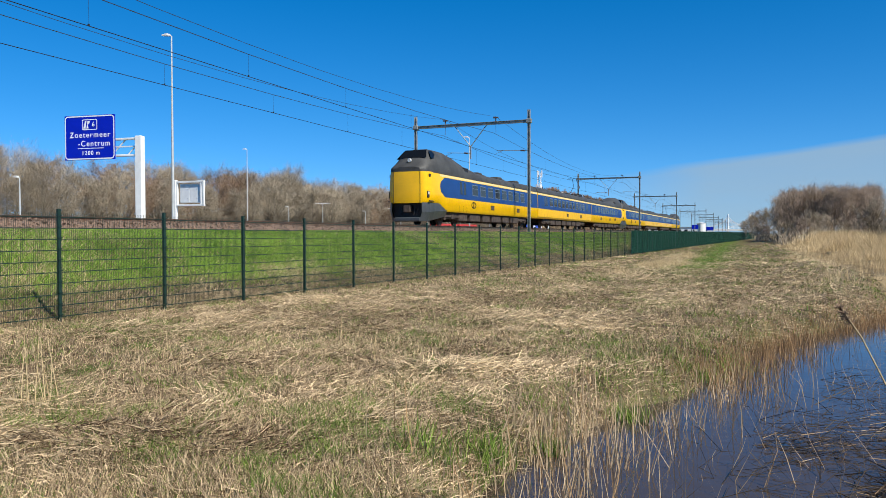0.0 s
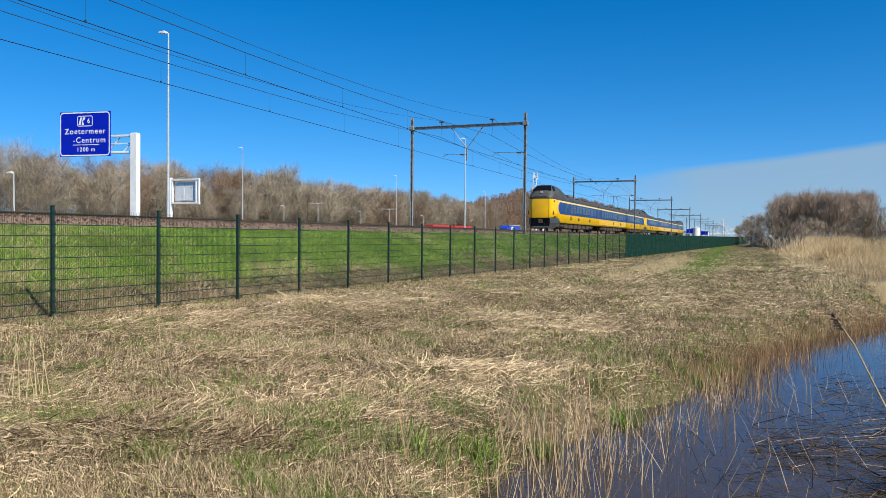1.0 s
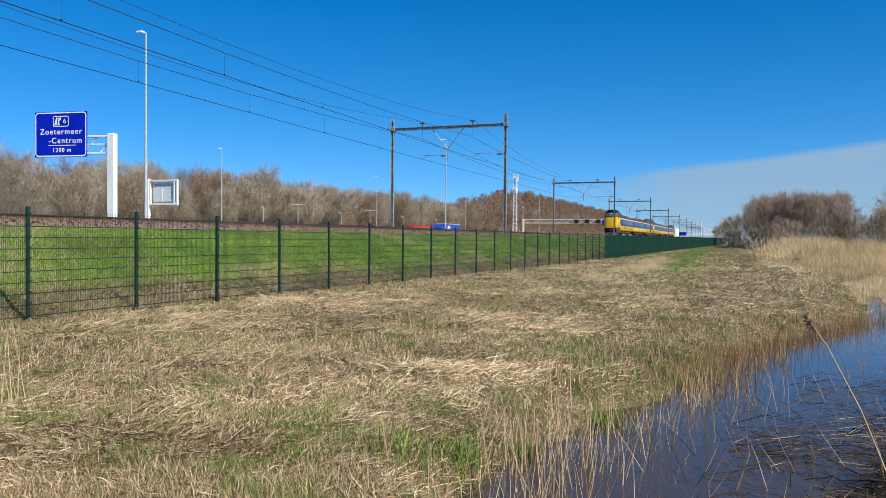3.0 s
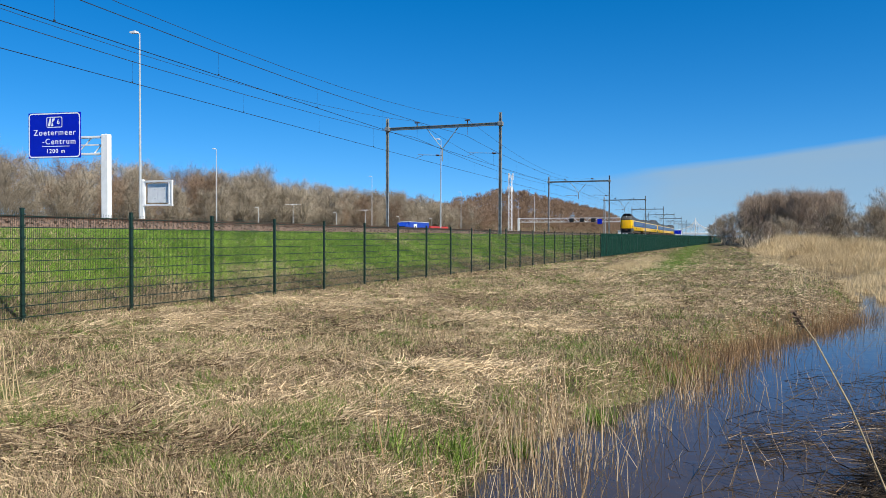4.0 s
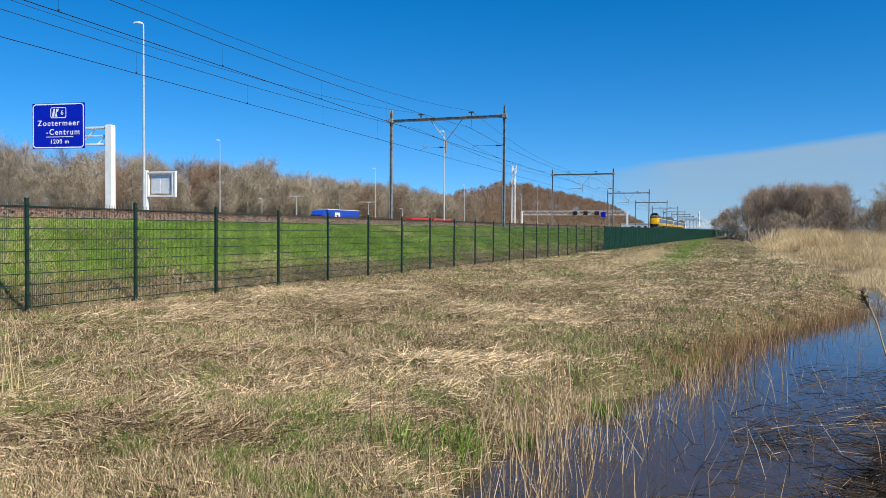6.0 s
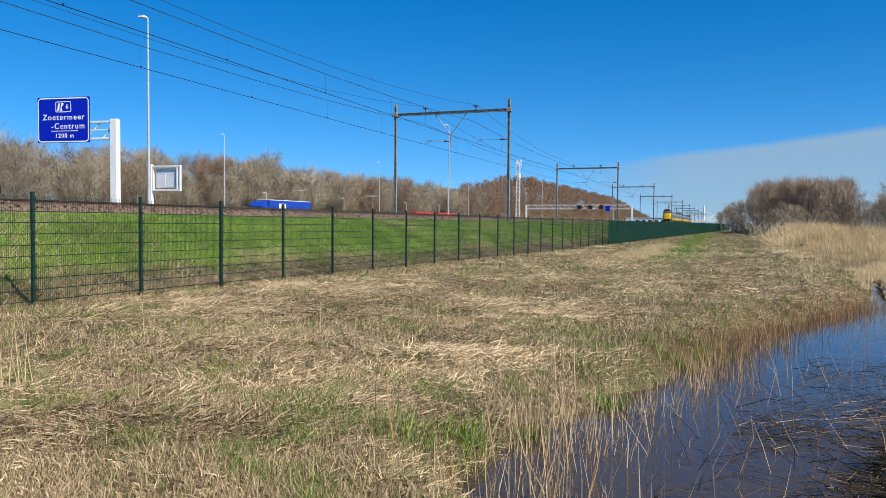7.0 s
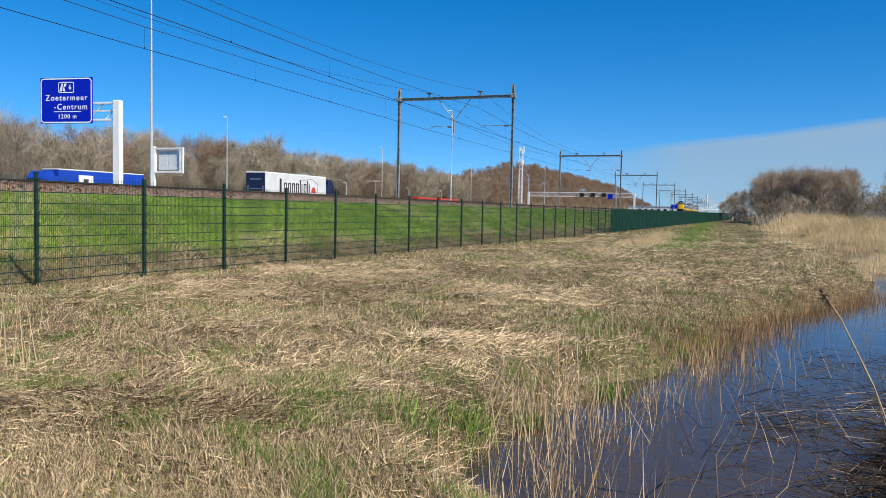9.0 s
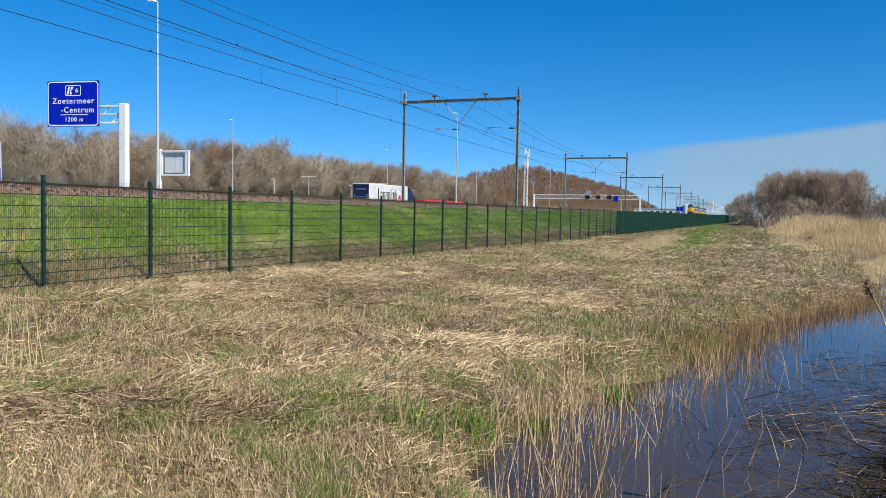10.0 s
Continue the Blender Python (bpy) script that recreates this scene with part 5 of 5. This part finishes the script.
def reeds():
    # stems along the water's edge
    rs = np.random.RandomState(31)
    n = 4600
    y = 4.6 + 18 * rs.rand(n) ** 1.25
    off = rs.randn(n) * 0.38 + 0.12
    x = bank_left(y) + off
    keep = rs.rand(n) < 0.16 + 1.1 * smoothstep(0.40, 0.60, fbm(y * 1.6, x * 1.2 + 20))
    x, y = x[keep], y[keep]
    n = len(x)
    tall = np.interp(y, (5, 8, 11), (1.0, 0.9, 0.6))
    h = (0.14 + 0.78 * rs.rand(n) ** 1.8) * tall
    z0 = np.where(ground(x, y) > WATER_Z, ground(x, y) - 0.02, WATER_Z - 0.1)
    base = np.stack([x, y, z0], 1)
    lean = rs.randn(n, 2) * 0.20
    tip = base + np.stack([lean[:, 0] * h, lean[:, 1] * h, h + 0.05], 1)
    bend = np.stack([rs.randn(n) * 0.04 * h, rs.randn(n) * 0.04 * h, 0 * h], 1)
    rust = smoothstep(9, 13, y)
    tone = 0.45 + 0.65 * rs.rand(n) - 0.35 * rust
    wd = 0.006 + 0.005 * rs.rand(n)
    rusty = rs.rand(n) < 0.15 + 0.7 * rust
    blades("bank_reeds", base[~rusty], tip[~rusty], wd[~rusty], tone[~rusty], REED, "dry straw-coloured reed stems along the water's edge", "reeds", bend[~rusty])
    blades("rusty_reeds", base[rusty], tip[rusty], wd[rusty], tone[rusty] + 0.2, RUST, "short rusty-brown reed stems along the water's edge", "reeds", bend[rusty])
    # dense short rusty stems in a band at the bend of the ditch
    n = 5200
    y = 10.5 + 11 * rs.rand(n)
    x = bank_left(y) + rs.randn(n) * (0.12 + 0.35 * fbm(y * 1.3, y * 0)) - 0.02
    h = (0.05 + 0.30 * rs.rand(n) ** 1.5) * (0.5 + fbm(x * 2, y * 2))
    z0 = np.where(ground(x, y) > WATER_Z, ground(x, y) - 0.02, WATER_Z - 0.05)
    base = np.stack([x, y, z0], 1)
    tip = base + np.stack([rs.randn(n) * 0.2 * h, rs.randn(n) * 0.2 * h, h], 1)
    blades("rusty_stubble", base, tip, 0.006 + 0.005 * rs.rand(n), rs.rand(n), RUST, "rusty short reed stubble at the bend of the ditch", "reeds")
    # thin stems and fallen stalks standing in the water
    n = 760
    y = 5.2 + 17 * rs.rand(n) ** 1.2
    x = bank_left(y) + 0.4 + 3.6 * rs.rand(n)
    h = 0.12 + 0.60 * rs.rand(n) ** 2
    base = np.stack([x, y, np.full(n, WATER_Z - 0.05)], 1)
    tip = base + np.stack([rs.randn(n) * 0.4 * h, rs.randn(n) * 0.3 * h, h], 1)
    bend = np.stack([rs.randn(n) * 0.12 * h, rs.randn(n) * 0.1 * h, 0.05 * h], 1)
    blades("water_reeds", base, tip, 0.004 + 0.003 * rs.rand(n), 0.05 + 0.6 * rs.rand(n), REED, "thin dry reed stalks standing in the ditch", "reeds", bend)
    n = 420
    y = 5.6 + 7 * rs.rand(n)
    x = bank_left(y) + 1.2 + 2.2 * rs.rand(n)
    L = 0.3 + 0.9 * rs.rand(n)
    a = rs.randn(n) * 0.9 + 0.4
    base = np.stack([x, y, np.full(n, WATER_Z - 0.01)], 1)
    tip = base + np.stack([np.cos(a) * L, np.sin(a) * L, 0.02 + 0.10 * rs.rand(n)], 1)
    bend = np.stack([0 * L, 0 * L, 0.15 * L * rs.rand(n)], 1)
    blades("fallen_stalks", base, tip, 0.005 + 0.004 * rs.rand(n), 0.1 + 0.9 * rs.rand(n) ** 2, SHADED_REED, "fallen reed stalks arching over the water", "reeds", bend)
    # tangle on the far bank, its shade put into the dark reed colour
    n = 3000
    y = 5.2 + 4.0 * rs.rand(n)
    x = bank_right(y) - 0.65 + 1.6 * rs.rand(n)
    L = 0.15 + 0.5 * rs.rand(n)
    a = rs.rand(n) * 6.283
    zz = np.maximum(ground(x, y), WATER_Z) + 0.50 * rs.rand(n) * smoothstep(-0.8, 0.4, x - bank_right(y))
    base = np.stack([x, y, zz], 1)
    tip = base + np.stack([np.cos(a) * L, np.sin(a) * L, 0.22 * L * rs.randn(n)], 1)
    blades("brush_tangle", base, tip, 0.006 + 0.006 * rs.rand(n), 0.6 * rs.rand(n) ** 2, SHADED_REED, "shade-dark tangle of dead reeds on the far ditch bank", "reeds")
    # mats of broken stalks floating in the ditch
    for cx, cy, wide in ((0.55, 7.9, 0.45), (1.25, 8.6, 0.6), (1.35, 7.2, 0.5), (1.9, 9.4, 0.5), (1.1, 6.4, 0.4)):
        n = 130
        x, y = cx + rs.randn(n) * wide * 0.6, cy + rs.randn(n) * wide * 0.45
        near_c = np.exp(-((x - cx) ** 2 + (y - cy) ** 2) / wide ** 2)
        L = 0.15 + 0.45 * rs.rand(n)
        a = rs.randn(n) * 0.8 + 0.5
        base = np.stack([x, y, WATER_Z + 0.16 * near_c * rs.rand(n)], 1)
        tip = base + np.stack([np.cos(a) * L, np.sin(a) * L, (rs.rand(n) - 0.35) * 0.35 * L], 1)
        pale = rs.rand(n) < 0.3
        for nm, sel, mat in (("stalk_mat", ~pale, SHADED_REED), ("pale_stalk_mat", pale, REED)):
            blades(nm, base[sel], tip[sel], 0.005 + 0.005 * rs.rand(sel.sum()), rs.rand(sel.sum()) ** 1.5, mat, "mat of broken dead reed stalks lying in the ditch", "reeds")
    # lush sedge clumps at the water's edge
    n = 1100
    c = rs.randint(0, 6, n)
    cx = np.array((-2.35, -2.1, -1.25, -0.62, -0.35, -1.75))[c]
    cy = np.array((5.75, 6.2, 8.5, 11.2, 12.3, 6.9))[c]
    size = np.array((0.18, 0.10, 0.10, 0.20, 0.20, 0.08))[c]
    x, y = cx + rs.randn(n) * size, cy + rs.randn(n) * size
    h = (0.08 + 0.22 * rs.rand(n)) * np.where(c < 2, 1.0, 0.75)
    base = np.stack([x, y, np.maximum(ground(x, y), WATER_Z) - 0.02], 1)
    tip = base + np.stack([rs.randn(n) * 0.35 * h, rs.randn(n) * 0.35 * h, h], 1)
    bend = np.stack([rs.randn(n) * 0.05 * h, rs.randn(n) * 0.05 * h, 0.12 * h], 1)
    blades("sedge", base, tip, 0.007 + 0.005 * rs.rand(n), 0.15 + 0.8 * rs.rand(n), GREEN, "lush green sedge clumps at the water's edge", "sedge", bend)
    # tall reed field
    n = 230000
    y = 23.5 + 215 * rs.rand(n) ** 1.7
    inner = bank_left(y) - 0.2 + 0.8 * (fbm(y * 0.3, y * 0 + 2) - 0.5)
    x = inner + (0.05 * y + 20 * rs.rand(n)) * rs.rand(n)
    m = fbm(x * 0.3, y * 0.12)
    deep = smoothstep(0.0, 7.0, x - inner) * (0.45 + 1.1 * fbm(x * 0.5 + 3, y * 0.25))
    wet = (x > bank_left(y) - 0.1) & (x < bank_right(y))
    keep = (m > 0.36) & ~(wet & (fbm(x * 0.7, y * 0.35 + 6) < 0.50 + 0.16 * (1 - smoothstep(30, 36, y)))) & ((y > 27) | (rs.rand(n) < 0.35))
    x, y, m, deep = x[keep], y[keep], m[keep], deep[keep]
    n = len(x)
    h = (0.12 + 0.36 * fbm(x * 0.6, y * 0.3) + 1.45 * deep * smoothstep(45, 110, y) + 0.20 * deep) * (0.5 + 0.7 * rs.rand(n))
    base = np.stack([x, y, np.maximum(ground(x, y), WATER_Z) - 0.03], 1)
    tip = base + np.stack([rs.randn(n) * 0.38 * h, rs.randn(n) * 0.38 * h, h], 1)
    wid = (0.012 + 0.012 * rs.rand(n)) * np.maximum(1, y / 55)
    tone = 0.45 + 0.4 * rs.rand(n) + 1.0 * (m - 0.5)
    blades("reed_field", base, tip, wid, tone, REED_PALE, "tall pale dry reed field", "reeds")
    # pale tussocks along the path
    n = 9000
    c = rs.randint(0, 26, n)
    cy = 26 + 50 * rs.rand(26)
    cx = np.where(np.arange(26) % 2 == 0, -4.6 - 0.9 * rs.rand(26), 1.6 + 1.6 * rs.rand(26) + 0.02 * cy)
    cx[:5], cy[:5] = (-4.6, -4.9, -4.0, -5.2, -4.4), (41, 44, 46, 47, 50)
    x = cx[c] + rs.randn(n) * 0.62
    y = cy[c] + rs.randn(n) * 1.3
    near_c = np.exp(-(((x - cx[c]) / 0.7) ** 2 + ((y - cy[c]) / 1.4) ** 2))
    h = (0.12 + 0.55 * rs.rand(n) ** 1.5 * near_c) * np.where(c < 5, 1.35, 0.9)
    base = np.stack([x, y, ground(x, y) - 0.03], 1)
    tip = base + np.stack([rs.randn(n) * 0.3 * h, rs.randn(n) * 0.3 * h, h], 1)
    blades("tussocks", base, tip, 0.014 + 0.012 * rs.rand(n), 0.5 + 0.5 * rs.rand(n), REED_PALE, "pale dry grass tussocks along the path", "grass")
    # single tall stalks in the meadow
    n = 90
    x = np.concatenate([-6.88 + 0.10 * rs.randn(18), -9.5 + 9 * rs.rand(n - 18)])
    y = np.concatenate([5.6 + 0.10 * rs.randn(18), 5 + 9 * rs.rand(n - 18)])
    h = np.where(np.arange(n) < 18, 0.55 + 0.5 * rs.rand(n), 0.3 + 0.45 * rs.rand(n))
    base = np.stack([x, y, ground(x, y) - 0.02], 1)
    tip = base + np.stack([rs.randn(n) * 0.12 * h, rs.randn(n) * 0.12 * h, h], 1)
    blades("tall_stalks", base, tip, np.full(n, 0.009), 0.5 + 0.5 * rs.rand(n), REED_PALE, "tall single dry stalks left standing in the meadow", "grass")


# dead reed with the ditch's shade painted in as near-black tones
SHADED_REED = blade_material("dead_shaded_reed", (0.016, 0.012, 0.008), (0.085, 0.058, 0.032))
REED_PALE = blade_material("pale_reed", (0.33, 0.21, 0.09), (0.74, 0.58, 0.33))
reeds()


def plume_reed():
    g = thing("reed_plume", "single arching reed stalk with a brown seed plume over the ditch", "reed", at=pose(1.16, 5.2, WATER_Z))
    pts = [Vector((0, 0, 0)), Vector((-0.15, 0, 0.55)), Vector((-0.33, -0.05, 1.06)), Vector((-0.52, -0.12, 1.47)), Vector((-0.64, -0.18, 1.66))]
    s = Shape()
    for a, b in zip(pts, pts[1:]):
        s.tube(a, b, 0.006, 0.005, 5, caps=False)
    part("stalk", s, REED_STEM, g, "pale stalk")
    rs = np.random.RandomState(5)
    h = Shape()
    for i in range(150):
        u = rs.rand()
        p = pts[3].lerp(pts[4], 0.45 + 0.55 * u)
        d = Vector((-0.6 + 0.5 * rs.randn(), 0.5 * rs.randn(), 0.25 + 0.45 * rs.randn())).normalized() * (0.02 + 0.035 * rs.rand())
        w = d.orthogonal().normalized() * 0.005
        h.add([p - w, p + w, p + d], [(0, 1, 2)])
    part("plume", h, PLUME, g, "brown feathery plume")
    return g


REED_STEM = material("reed_stem", (0.50, 0.38, 0.22), 0.7, vary=0.15, scale=6, fine=40)
PLUME = material("brown_plume", (0.17, 0.11, 0.07), 0.9, vary=0.25, scale=20, fine=80)
plume = plume_reed()


# ---- what moves ----
def motions():
    ts = [0.0, 0.1, 0.2] + [0.5 * i for i in range(1, 20)] + [9.8, 9.9, 10.0]
    for ob, off in TRAIN:
        walk(ob, [(t, pose(TRACKS[0], TAIL + SPEED * t + off, RAIL_Z)) for t in ts])
    walk(white_lorry, [(t, pose(-50.3, 47.4 + 24.4 * (t - 8.0), ROAD_Z)) for t in ts])
    walk(blue_lorry, [(t, pose(-74.8, 96.2 + 16.15 - 21.9 * (t - 7.5), ROAD_Z, 0, 0, 180)) for t in ts])

    # the plume reed sways a little in the wind
    sway = [(0.0, 0.7), (0.5, -0.8), (1.0, 1.1), (1.5, 2.4), (2.0, 1.4), (2.5, 1.8), (3.3, 2.3), (4.0, 2.5), (4.5, -3.3), (5.0, -6.0), (5.5, -6.8), (6.2, -8.8), (7.0, -10.0), (7.5, -4.3), (8.0, -3.8), (8.5, -2.1), (9.0, 1.9), (9.5, -1.4), (10.0, -5.0)]
    walk(plume, [(t, pose(1.16, 5.2, WATER_Z, 0, -a, 0)) for t, a in sway])


motions()
